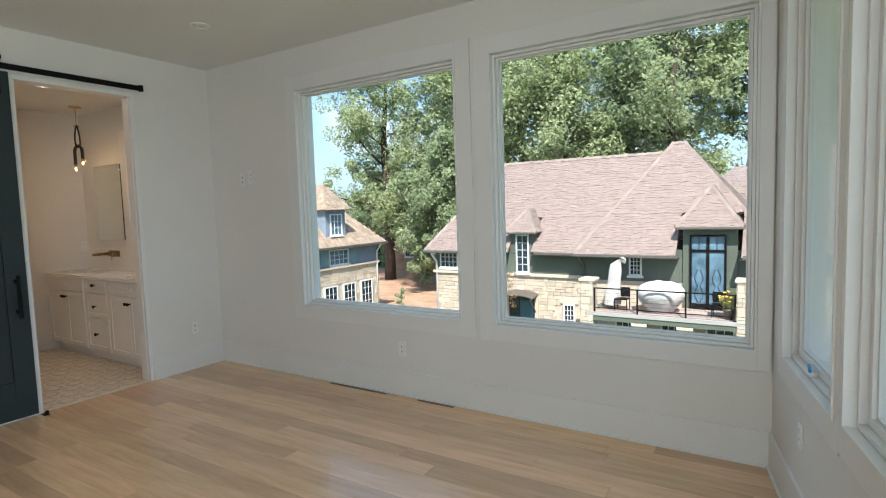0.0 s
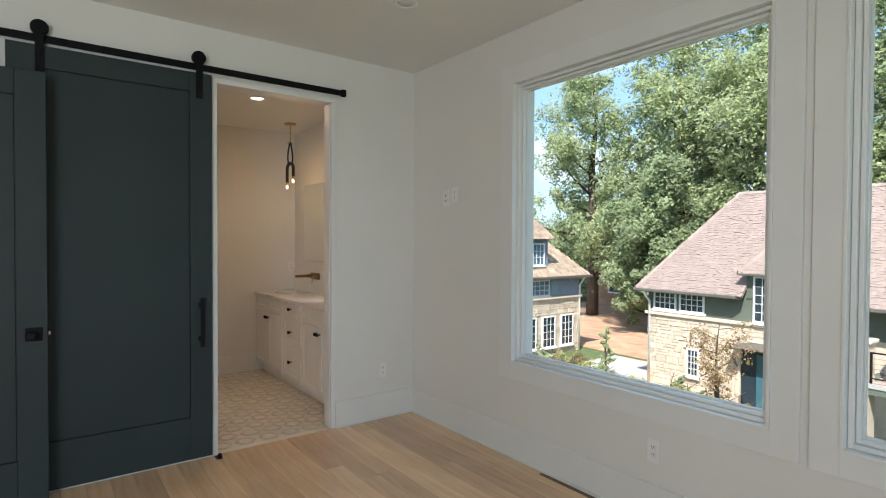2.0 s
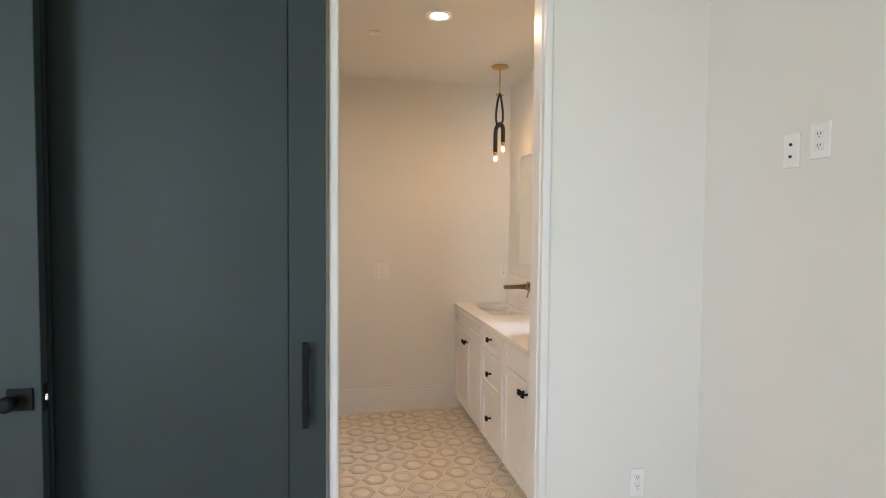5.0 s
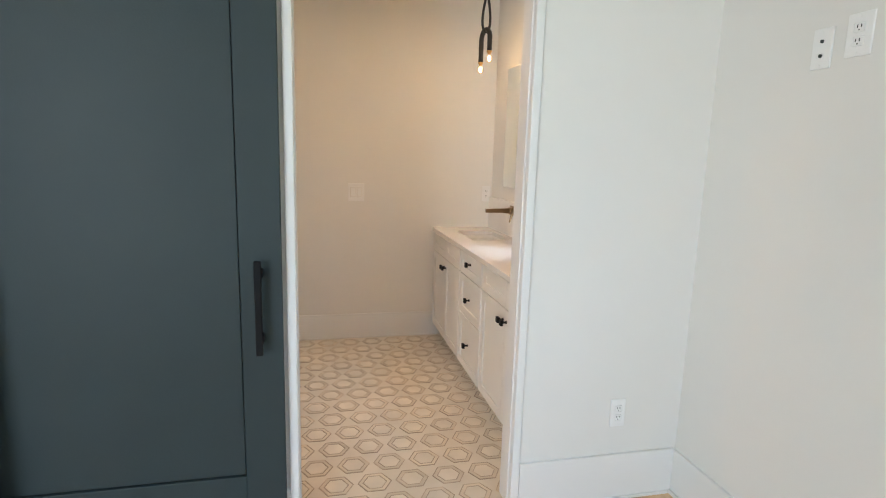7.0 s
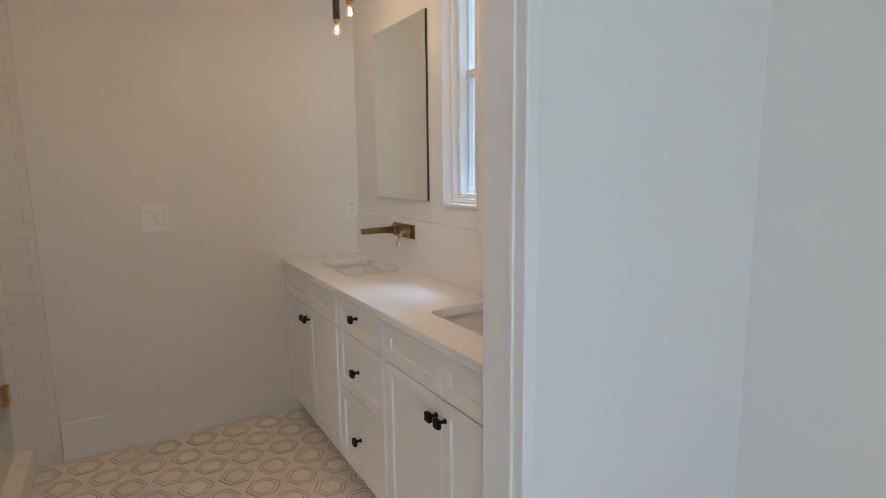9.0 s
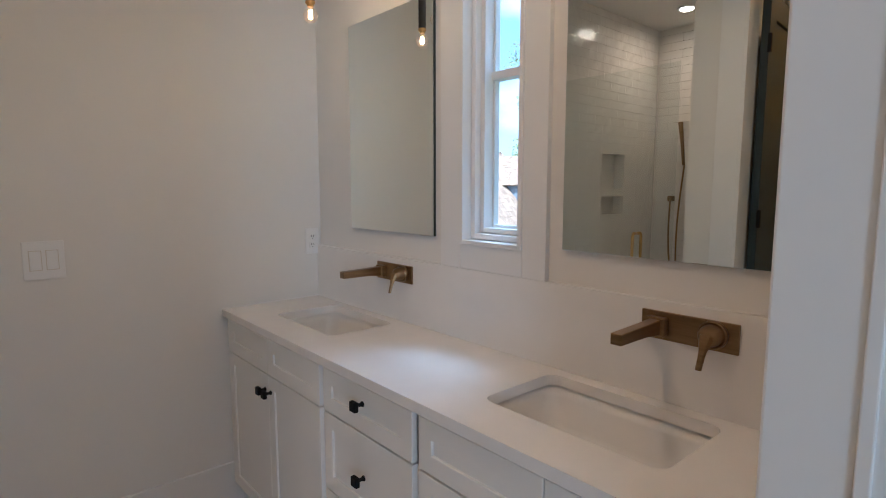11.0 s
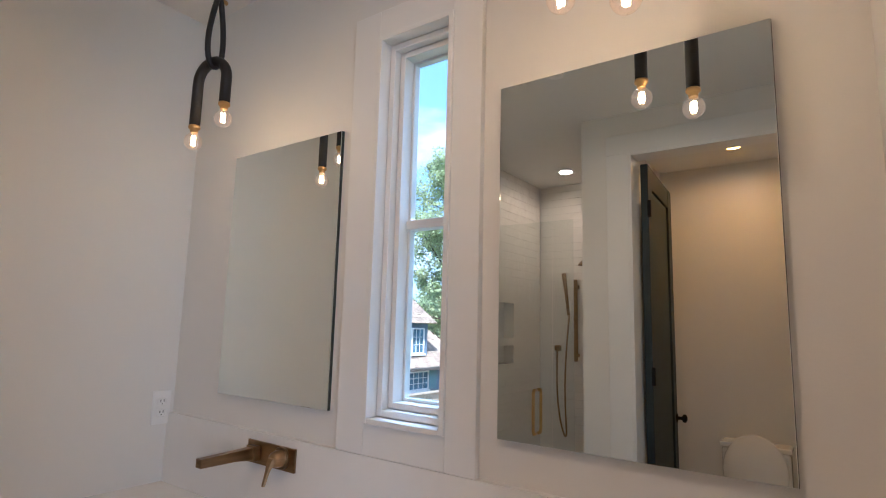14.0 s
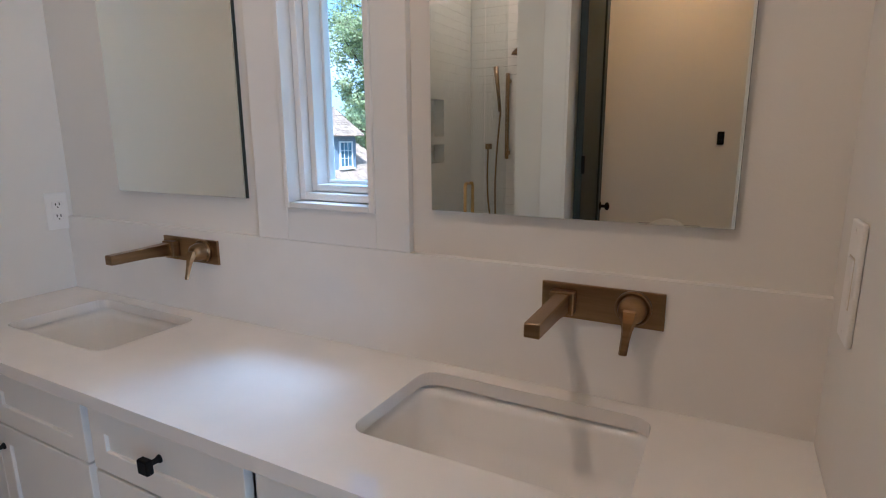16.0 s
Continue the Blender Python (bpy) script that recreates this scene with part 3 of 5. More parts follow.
def wall_plate(name, label, at, gangs, kind, w=0.07, h=0.125, group=""):
    """A screwed plate; x along the wall, y towards the room negative."""
    p = thing(name, label, "switch" if kind == "switch" else "outlet", at, group)
    wide = w + 0.052 * (gangs - 1)
    part("cover_plate", boxes(((-wide / 2, -0.007, -h / 2), (wide / 2, 0.0, h / 2)), bevel=0.003), M["plastic"], p)
    for g in range(gangs):
        cx = (g - (gangs - 1) / 2) * 0.05
        if kind == "switch":
            r = part("rocker", boxes(((cx - 0.017, -0.010, -0.034), (cx + 0.017, -0.006, 0.034)), bevel=0.002), M["plastic"], p)
            part("rocker_gap", boxes(((cx - 0.019, -0.0076, -0.036), (cx + 0.019, -0.0068, 0.036))), M["grout"], p)
        elif kind == "coax":
            for z in (-0.022, 0.022):
                bm = bmesh.new()
                lathe(bm, ((0.006, -0.006), (0.005, -0.012), (0.002, -0.013)), (cx, 0, z), 12, "y")
                part("jack", bm, M["dark"], p)
        elif kind == "outlet":
            for z in (-0.02, 0.02):
                f = part("socket_face", boxes(((cx - 0.017, -0.0095, z - 0.014), (cx + 0.017, -0.006, z + 0.014)), bevel=0.004), M["plastic"], p)
                for ex in (-0.006, 0.006):
                    part("slot", boxes(((cx + ex - 0.0015, -0.0101, z - 0.001), (cx + ex + 0.0015, -0.0092, z + 0.008))), M["dark"], f)
                part("slot", boxes(((cx - 0.002, -0.0101, z - 0.009), (cx + 0.002, -0.0092, z - 0.005))), M["dark"], f)
    for z in (-h / 2 + 0.012, h / 2 - 0.012):
        bm = bmesh.new()
        lathe(bm, ((0.003, -0.0065), (0.003, -0.0078), (0.001, -0.008)), (0 if gangs == 1 else 0.025, 0, z), 8, "y")
        part("screw", bm, M["plastic"], p)
    return p


wall_plate("outlet", "white double outlet low on the wall under the window", pose(-1.47, YN - 0.0005, 0.385), 1, "outlet")
wall_plate("coax_outlet", "white plate with two small round jacks high on the wall", pose(-3.325, YN - 0.0005, 1.845), 1, "coax")
wall_plate("outlet", "white double outlet high on the wall beside the jack plate", pose(-3.205, YN - 0.0005, 1.865), 1, "outlet", w=0.082)
wall_plate("outlet", "white double outlet low on the wall near the corner", pose(XW + 0.0005, 3.39, 0.405, 0, 0, 90), 1, "outlet")
wall_plate("outlet", "white outlet under the casement window", EAST @ pose(0.64, -0.0005, 0.45), 1, "outlet")
wall_plate("light_switch", "white double rocker switch on the bathroom wall", pose(XBW + 0.0005, 2.43, 1.178, 0, 0, 90), 2, "switch", w=0.072, h=0.138)
wall_plate("outlet", "white double outlet above the vanity counter", pose(XBW + 0.0005, 3.485, 1.18, 0, 0, 90), 1, "outlet")
wall_plate("light_switch", "white switch beside the vanity", pose(XBE - 0.0005, 3.385, 1.217, 0, 0, -90), 1, "switch", w=0.075, h=0.17)


def downlight(x, y, z, on, label):
    d = thing("recessed_downlight", label, "ceiling light", pose(x, y, z), "recessed downlights")
    bm = bmesh.new()
    lathe(bm, ((0.072, 0.0), (0.074, -0.006), (0.062, -0.010), (0.05, -0.004), (0.048, 0.0)), (0, 0, 0), 32)
    part("trim_ring", bm, M["plastic"], d)
    bm = bmesh.new()
    lathe(bm, ((0.046, -0.002), (0.046, -0.0035), (0.01, -0.004)), (0, 0, 0), 28)
    part("lens", bm, M["glow"] if on else M["plastic"], d)
    if on:
        lamp = new("downlight_lamp", bpy.data.lights.new("downlight_lamp", "AREA"))
        lamp.data.shape, lamp.data.size, lamp.data.energy, lamp.data.color = "DISK", 0.09, on, (1.0, 0.62, 0.35) if y > 2 or x < -5 else (1.0, 0.42, 0.07)
        lamp.data.spread = radians(165)
        lamp.matrix_basis = pose(x, y, z - 0.012)


downlight(-2.655, 2.87, ZC, 0, "white recessed downlight, switched off")
downlight(-4.70, 2.63, ZB, 2.5, "glowing recessed downlight in the bathroom ceiling")
downlight(-5.675, 0.68, ZB, 1.15, "glowing recessed downlight over the shower")
downlight(-4.48, 0.70, ZB, 1.5, "glowing recessed downlight in the toilet room")
s = thing("sprinkler_head", "small white ceiling sprinkler cap", "sprinkler", pose(-5.05, 2.29, ZB))
bm = bmesh.new()
lathe(bm, ((0.038, 0.0), (0.038, -0.006), (0.03, -0.010), (0.01, -0.011)), (0, 0, 0), 20)
part("cap", bm, M["plastic"], s)

# ---------------------------------------------------------------- vanity
VF, CT, CTH = 3.075, 0.906, 0.030        # cabinet front, counter top and its thickness


def shaker(name, x0, x1, z0, z1, parent, rail=0.05):
    """A framed front in the plane y = VF, with a recessed panel."""
    g = 0.0016
    x0, x1, z0, z1 = x0 + g, x1 - g, z0 + g, z1 - g
    bm = bmesh.new()
    k = 0.0015
    secs = ((0, VF), (0, VF - 0.019 + k), (k, VF - 0.019), (rail - k, VF - 0.019), (rail, VF - 0.019 + k), (rail, VF - 0.011))
    loops = [[bm.verts.new(p) for p in ((x0 + i, y, z0 + i), (x1 - i, y, z0 + i), (x1 - i, y, z1 - i), (x0 + i, y, z1 - i))] for i, y in secs]
    for r0, r1 in zip(loops, loops[1:]):
        for n in range(4):
            bm.faces.new((r0[n], r0[(n + 1) % 4], r1[(n + 1) % 4], r1[n]))
    bm.faces.new(loops[-1])
    bm.faces.new(loops[0][::-1])
    bmesh.ops.recalc_face_normals(bm, faces=bm.faces)
    return part(name, bm, M["cabinet"], parent)


def knob(x, z, parent):
    bm = bmesh.new()
    lathe(bm, ((0.009, VF - 0.019), (0.008, VF - 0.022), (0.0055, VF - 0.026), (0.0055, VF - 0.041)), (x, 0, z), 12, "y")
    box(bm, (x - 0.015, VF - 0.056, z - 0.015), (x + 0.015, VF - 0.041, z + 0.015), 0.003)
    part("knob", bm, M["black"], parent, "square black cabinet knob")


VX = (XBW + 0.001, -5.245, -4.755, XBE - 0.001)
for i, (a, b) in enumerate(zip(VX, VX[1:])):
    unit = thing("vanity_cabinet", "white shaker drawer unit with black knobs" if i == 1 else "white shaker sink cabinet with two doors and black knobs", "cabinet", pose(0, 0, 0), "vanity cabinets")
    part("body", boxes(((a, VF, 0.105), (b, YB - 0.002, 0.72 if i != 1 else CT - CTH - 0.002)), ((a, VF, 0.72), (a + 0.02, YB - 0.002, CT - CTH - 0.002)), ((b - 0.02, VF, 0.72), (b, YB - 0.002, CT - CTH - 0.002)), ((a + 0.02, VF, 0.72), (b - 0.02, VF + 0.02, CT - CTH - 0.002))), M["cabinet"], unit)
    part("toe_kick", boxes(((a, VF + 0.07, 0.0), (b, VF + 0.085, 0.105))), M["cabinet"], unit)
    if i == 1:
        c = (a + b) / 2
        for z0, z1, kz in ((0.725, 0.868, 0.815), (0.462, 0.722, 0.588), (0.112, 0.459, 0.292)):
            d = shaker("drawer", a + 0.012, b - 0.012, z0, z1, unit)
            knob(c, kz, d)
    else:
        c = (a + b) / 2
        e0, e1 = a + (0.03 if i == 0 else 0.012), b - (0.012 if i == 0 else 0.03)
        c = (e0 + e1) / 2
        for p, q in ((e0, c), (c, e1)):
            shaker("false_drawer", p, q, 0.725, 0.868, unit)
        for p, q, kx in ((e0, c, c - 0.026), (c, e1, c + 0.026)):
            d = shaker("cabinet_door", p, q, 0.112, 0.722, unit)
            knob(kx, 0.66, d)

SINKS = ((-5.865, -5.405, 3.185, 3.465), (-4.645, -4.165, 3.185, 3.468))


def rounded(x0, x1, y0, y1, r, n=6):
    out = []
    for cx, cy, a0 in ((x1 - r, y1 - r, 0), (x0 + r, y1 - r, 90), (x0 + r, y0 + r, 180), (x1 - r, y0 + r, 270)):
        for k in range(n + 1):
            a = radians(a0 + 90 * k / n)
            out.append((cx + r * math.cos(a), cy + r * math.sin(a)))
    return out


bm = bmesh.new()
edges = []
for loop in ([(XBW + 0.001, 3.045), (XBE - 0.001, 3.045), (XBE - 0.001, YB - 0.001), (XBW + 0.001, YB - 0.001)],) + tuple(rounded(*s_, 0.035) for s_ in SINKS):
    vs = [bm.verts.new((a, b, CT)) for a, b in loop]
    edges += [bm.edges.new((vs[k], vs[(k + 1) % len(vs)])) for k in range(len(vs))]
bmesh.ops.triangle_fill(bm, edges=edges, use_beauty=True)
geo = bmesh.ops.extrude_face_region(bm, geom=list(bm.faces))
bmesh.ops.translate(bm, vec=(0, 0, -CTH), verts=[g for g in geo["geom"] if isinstance(g, bmesh.types.BMVert)])
top = thing("vanity_counter", "polished white quartz counter with two undermount sinks' cutouts", "counter", pose(0, 0, 0))
part("slab", bm, M["quartz"], top)
part("backsplash", boxes(((XBW - 0.006, YB - 0.021, CT), (XBE + 0.006, YB + 0.006, 1.158))), M["honed"], top)

for x0, x1, y0, y1 in SINKS:
    sink = thing("sink", "white rectangular undermount ceramic sink", "sink", pose(0, 0, 0), "vanity sinks")
    bm = bmesh.new()
    levels = ((-0.012, CT - CTH - 0.001, 0.045), (-0.012, CT - CTH - 0.008, 0.045), (-0.002, CT - CTH - 0.009, 0.04), (0.004, CT - CTH - 0.03, 0.045), (0.016, CT - 0.13, 0.06), (0.04, CT - 0.158, 0.07), (0.11, CT - 0.166, 0.03))
    prev = None
    for k, (inset, z, r) in enumerate(levels):
        ring = [bm.verts.new((a, b, z)) for a, b in rounded(x0 + inset, x1 - inset, y0 + inset, y1 - inset, r)]
        if prev:
            for q in range(len(ring)):
                f = bm.faces.new((prev[q], prev[(q + 1) % len(ring)], ring[(q + 1) % len(ring)], ring[q]))
                f.smooth = True
        prev = ring
    bm.faces.new(prev)
    part("basin", bm, M["ceramic"], sink)
    bm = bmesh.new()
    lathe(bm, ((0.032, 0.0), (0.032, 0.004), (0.026, 0.005), (0.02, 0.009), (0.004, 0.010)), ((x0 + x1) / 2, (y0 + y1) / 2 + 0.03, CT - 0.166), 24)
    part("drain", bm, M["bronze"], sink)

for x0, x1 in ((-5.578, -5.345), (-4.395, -4.163)):
    yb = YB - 0.021
    f = thing("wall_faucet", "brushed bronze wall-mounted faucet with a square spout and a lever", "faucet", pose(0, 0, 0), "wall faucets")
    part("back_plate", boxes(((x0, yb - 0.008, 1.064), (x1, yb, 1.134)), bevel=0.0015), M["bronze"], f)
    bm = bmesh.new()
    secs = ((-0.006, 1.078, 1.118), (-0.040, 1.080, 1.117), (-0.090, 1.085, 1.115), (-0.205, 1.086, 1.112))
    rings = [[bm.verts.new((xx, yb + dy_, zz)) for xx, zz in ((x0 + 0.032, lo), (x0 + 0.060, lo), (x0 + 0.060, hi), (x0 + 0.032, hi))] for dy_, lo, hi in secs]
    for r0, r1 in zip(rings, rings[1:]):
        for q in range(4):
            bm.faces.new((r0[q], r0[(q + 1) % 4], r1[(q + 1) % 4], r1[q]))
    bm.faces.new(rings[0][::-1])
    bm.faces.new(rings[-1])
    bmesh.ops.bevel(bm, geom=list(bm.edges), offset=0.0015, segments=1, affect="EDGES")
    sp = part("spout", bm, M["bronze"], f)
    part("spout_collar", boxes(((x0 + 0.022, yb - 0.030, 1.076), (x0 + 0.070, yb - 0.008, 1.122)), bevel=0.003), M["bronze"], sp)
    bm = bmesh.new()
    lathe(bm, ((0.033, yb - 0.007), (0.033, yb - 0.016), (0.0315, yb - 0.018), (0.0290, yb - 0.018), (0.0285, yb - 0.010), (0.0262, yb - 0.010), (0.0258, yb - 0.028), (0.0215, yb - 0.044), (0.014, yb - 0.050), (0.003, yb - 0.051)), (x1 - 0.055, 0, 1.102), 28, "y")
    v = part("valve", bm, M["bronze"], f)
    bm = bmesh.new()                         # a hood over the valve that runs out into a flat blade
    ring0 = None
    for yy, zz, hw, th in ((0.008, 0.016, 0.016, 0.006), (-0.004, 0.004, 0.018, 0.008), (-0.010, -0.014, 0.014, 0.008), (-0.015, -0.030, 0.0095, 0.006), (-0.019, -0.046, 0.0080, 0.005), (-0.025, -0.072, 0.0075, 0.004)):
        ring1 = [bm.verts.new((x1 - 0.055 - 0.006 * max(0, -zz) / 0.08 + a_ * hw, yb - 0.044 + yy + b_ * th, 1.102 + zz)) for a_, b_ in ((-1, 0.4), (-0.6, -0.8), (0.6, -0.8), (1, 0.4), (0.6, 1), (-0.6, 1))]
        if ring0:
            for q in range(6):
                bm.faces.new((ring0[q], ring0[(q + 1) % 6], ring1[(q + 1) % 6], ring1[q]))
        else:
            bm.faces.new(ring1[::-1])
        ring0 = ring1
    bm.faces.new(ring0)
    part("lever", bm, M["bronze"], v)

for x0, x1 in ((-5.797, -5.232), (-4.657, -4.065)):
    mi = thing("wall_mirror", "frameless rectangular wall mirror with polished edges", "mirror", pose(0, 0, 0), "vanity mirrors")
    part("backing", boxes(((x0, YB - 0.010, 1.258), (x1, YB - 0.001, 2.120))), M["mirror_edge"], mi)
    part("mirror_glass", boxes(((x0 + 0.0005, YB - 0.014, 1.2585), (x1 - 0.0005, YB - 0.0105, 2.1195)), bevel=0.0012), M["mirror"], mi)


def pendant(x, y, turn, drops):
    p = thing("pendant_lamp", "brass and black leather pendant with two bare bulbs", "pendant lamp", pose(x, y, ZB, 0, 0, turn), "vanity pendants")
    bm = bmesh.new()
    lathe(bm, ((0.064, 0.0), (0.064, -0.010), (0.060, -0.014), (0.006, -0.014)), (0, 0, 0), 36)
    part("canopy", bm, M["brass"], p)
    bm = bmesh.new()
    tube(bm, [(0, 0, -0.012), (0, 0, -0.215)], 0.0045, 10)
    part("rod", bm, M["brass"], p)
    bm = bmesh.new()
    tube(bm, [(-0.03, 0, -0.212), (0.03, 0, -0.212)], 0.0075, 12)
    part("cross_pin", bm, M["brass"], p)
    bm = bmesh.new()
    pts = []
    for k in range(28):                      # long narrow loop, wider below
        a = 2 * math.pi * k / 28
        zz = math.cos(a)
        pts.append((math.sin(a) * (0.013 + 0.027 * (0.5 - 0.5 * zz)), 0.0, -0.325 + 0.122 * zz))
    tube(bm, pts, 0.0088, 10, True)
    part("strap_loop", bm, M["leather"], p)
    bm = bmesh.new()
    pts = [(0, -0.062, -0.605 - drops[0])] + [(0, -0.062 * math.cos(radians(a)), -0.492 + 0.062 * math.sin(radians(a))) for a in range(0, 181, 15)] + [(0, 0.062, -0.605 - drops[1])]
    tube(bm, pts, 0.0165, 14)
    u = part("u_tube", bm, M["leather"], p)
    for yy, dz in zip((-0.062, 0.062), drops):
        bm = bmesh.new()
        lathe(bm, ((0.0155, -0.603), (0.0180, -0.606), (0.0180, -0.613), (0.0150, -0.616), (0.0120, -0.618), (0.0115, -0.627)), (0, yy, -dz), 20)
        part("socket", bm, M["brass"], u)
        bm = bmesh.new()
        prof = [(0.0105, -0.620), (0.0115, -0.629)] + [(0.0275 * math.sin(radians(a)), -0.656 + 0.0275 * math.cos(radians(a))) for a in range(25, 180, 14)]
        lathe(bm, prof, (0, yy, -dz), 24)
        b = part("bulb", bm, G_BULB, u)
        b.visible_shadow = False
        bm = bmesh.new()
        for k in range(4):
            a = math.pi / 2 * k
            tube(bm, [(0.006 * math.cos(a), yy + 0.006 * math.sin(a), -0.640 - dz), (0.0055 * math.cos(a + 0.5), yy + 0.0055 * math.sin(a + 0.5), -0.668 - dz)], 0.0017, 6)
        fl = part("filament", bm, M["filament"], u)
        fl.visible_shadow = False
        lamp = new("bulb_lamp", bpy.data.lights.new("bulb_lamp", "POINT"))
        lamp.data.energy, lamp.data.color, lamp.data.shadow_soft_size = 0.036, (1.0, 0.60, 0.36), 0.010
        lamp.location = p.matrix_basis @ Vector((0, yy, -0.656 - dz))
    return p


pendant(-5.560, 3.264, -80, (0.030, -0.028))
pendant(-4.318, 3.250, -96, (-0.023, 0.026))

# ---------------------------------------------------------------- shower and toilet room, seen in the mirror
structure("shower_curb", boxes(((XBW + 0.011, 1.68, 0), (-5.18, 1.83, 0.11)), bevel=0.004), M["marble"], "cream stone shower curb")
GY = 1.755
for nm, x0, x1 in (("shower_door", XBW + 0.022, -5.315), ("shower_side_panel", -5.305, -5.182)):
    g = thing(nm, "frameless clear glass shower door with brass handle and hinges" if nm == "shower_door" else "narrow fixed clear glass shower panel", "shower door" if nm == "shower_door" else "glass panel", pose(0, 0, 0))
    pn = part("pane", boxes(((x0, GY - 0.005, 0.112), (x1, GY + 0.005, 2.136))), G_SHOWER, g)
    pn.visible_shadow = False
    if nm == "shower_door":
        for s_ in (-1, 1):
            bm = bmesh.new()
            tube(bm, [(-5.405, GY + 0.005 * s_, 0.92), (-5.405, GY + 0.042 * s_, 0.92), (-5.405, GY + 0.05 * s_, 0.94), (-5.405, GY + 0.05 * s_, 1.14), (-5.405, GY + 0.042 * s_, 1.16), (-5.405, GY + 0.005 * s_, 1.16)], 0.009, 10)
            part("pull_handle", bm, M["brass"], g)
        for z in (0.40, 1.87):
            part("hinge", boxes(((XBW + 0.012, GY - 0.016, z - 0.045), (XBW + 0.068, GY + 0.016, z + 0.045)), bevel=0.004), M["brass"], g)
    else:
        part("clip", boxes(((x1 - 0.05, GY - 0.012, 0.112), (x1, GY + 0.012, 0.16)), bevel=0.003), M["brass"], g)
# shower wall tiles on the west, south and east faces
shower = tagged(new("shower_tiling"), "glossy white rectangular shower wall tiles", "wall tile", "", "structure")
tm = {}


def shower_tile(kind, u, z, w, h):
    key = (kind, round(w, 3), round(h, 3))
    if key not in tm:
        bm = boxes(((0, -0.009, 0), (w - 0.0006, 0, h - 0.0006)), bevel=0.0006)
        tm[key] = to_mesh("wall_tile", bm, M["shower_tile"])
    ob = new("wall_tile", tm[key])
    ob.matrix_basis = {"w": pose(XBW + 0.0005, u, z, 0, 0, 90), "s": pose(u, 0.2495, z, 0, 0, 180), "e": pose(-5.1805, u, z, 0, 0, -90)}[kind]
    ob.parent = shower


NICHES = ((0.75, 1.07, 1.425, 1.70), (0.75, 1.07, 1.225, 1.365))
N0, N1, N2, N3 = 0.735, 1.085, 1.21, 1.715      # the tiled field leaves this rectangle to the niches
TH, TW = 0.066, 0.205
rest_v, rest_f = [], []
z, row = 0.0, 0
while z < ZB - 0.02:
    h = min(TH, ZB - z)
    for kind, u0, u1 in (("w", 0.26, 1.935), ("s", XBW + 0.012, -5.19), ("e", 0.26, YWC - 0.13)):
        s0 = u0 - TW * 0.5 * (row % 2)
        while s0 < u1:
            a_, b_ = max(s0, u0), min(s0 + TW, u1)
            rects = [(a_, b_, z, z + h)]
            if kind == "w" and z < N3 and z + h > N2 and a_ < N1 and b_ > N0:
                rects = [(a_, min(b_, N0), z, z + h), (max(a_, N1), b_, z, z + h), (max(a_, N0), min(b_, N1), z, min(z + h, N2)), (max(a_, N0), min(b_, N1), max(z, N3), z + h)]
            for p_, q_, lo, hi in rects:
                if q_ - p_ > 0.01 and hi - lo > 0.01:
                    if kind == "w" and p_ > 1.25:
                        shower_tile(kind, p_, lo, q_ - p_, hi - lo)
                    else:
                        d_ = 0.0095
                        base = len(rest_v)
                        for uu, zz in ((p_ + 0.0006, lo + 0.0006), (q_ - 0.0006, lo + 0.0006), (q_ - 0.0006, hi - 0.0006), (p_ + 0.0006, hi - 0.0006)):
                            for dd in (d_, 0.0):
                                rest_v.append({"w": (XBW + dd, uu, zz), "s": (uu, 0.25 + dd, zz), "e": (-5.18 - dd, uu, zz)}[kind])
                        front = (base, base + 2, base + 4, base + 6)
                        rest_f.append(front if kind == "w" else front[::-1])
                        rest_f += [(base + e, base + e + 1, base + (e + 3) % 8, base + (e + 2) % 8) for e in (0, 2, 4, 6)]
            s0 += TW
    z += TH
    row += 1
tagged(fast_mesh("wall_tiles", rest_v, rest_f, M["shower_tile"], shower), "", "", "", "stuff")
bm = boxes(*[((XBW + 0.0005, p_, lo), (XBW + 0.0105, q_, hi)) for p_, q_, lo, hi in ((N0, 0.75, N2, N3), (1.07, N1, N2, N3), (0.75, 1.07, N2, 1.225), (0.75, 1.07, 1.365, 1.425), (0.75, 1.07, 1.70, N3))])
for y0, y1, z0, z1 in NICHES:
    for a_, b_ in (((XBW - 0.09, y0 - 0.01, z0 - 0.01), (XBW - 0.08, y1 + 0.01, z1 + 0.01)), ((XBW - 0.08, y0 - 0.01, z0 - 0.01), (XBW, y0, z1 + 0.01)), ((XBW - 0.08, y1, z0 - 0.01), (XBW, y1 + 0.01, z1 + 0.01)),
                   ((XBW - 0.08, y0, z0 - 0.01), (XBW, y1, z0)), ((XBW - 0.08, y0, z1), (XBW, y1, z1 + 0.01))):
        box(bm, a_, b_)
structure("shower_niche", bm, M["shower_tile"], "two tiled niches in the shower wall")
hs = thing("hand_shower", "brushed bronze hand shower on a slide bar with a hose", "shower", pose(0, 0.25, 0))
bar = part("slide_bar", boxes(((-5.765, 0.045, 1.24), (-5.735, 0.065, 1.92)), bevel=0.004), M["bronze"], hs)
for z in (1.29, 1.86):
    part("bar_mount", boxes(((-5.765, 0.0, z - 0.015), (-5.735, 0.046, z + 0.015)), bevel=0.002), M["bronze"], bar)
bm = bmesh.new()
tube(bm, [(-5.80, 0.09, 1.62), (-5.815, 0.10, 1.80), (-5.828, 0.12, 1.97)], [0.012, 0.014, 0.02], 10)
part("hand_piece", bm, M["bronze"], hs)
bm = bmesh.new()
pts = []
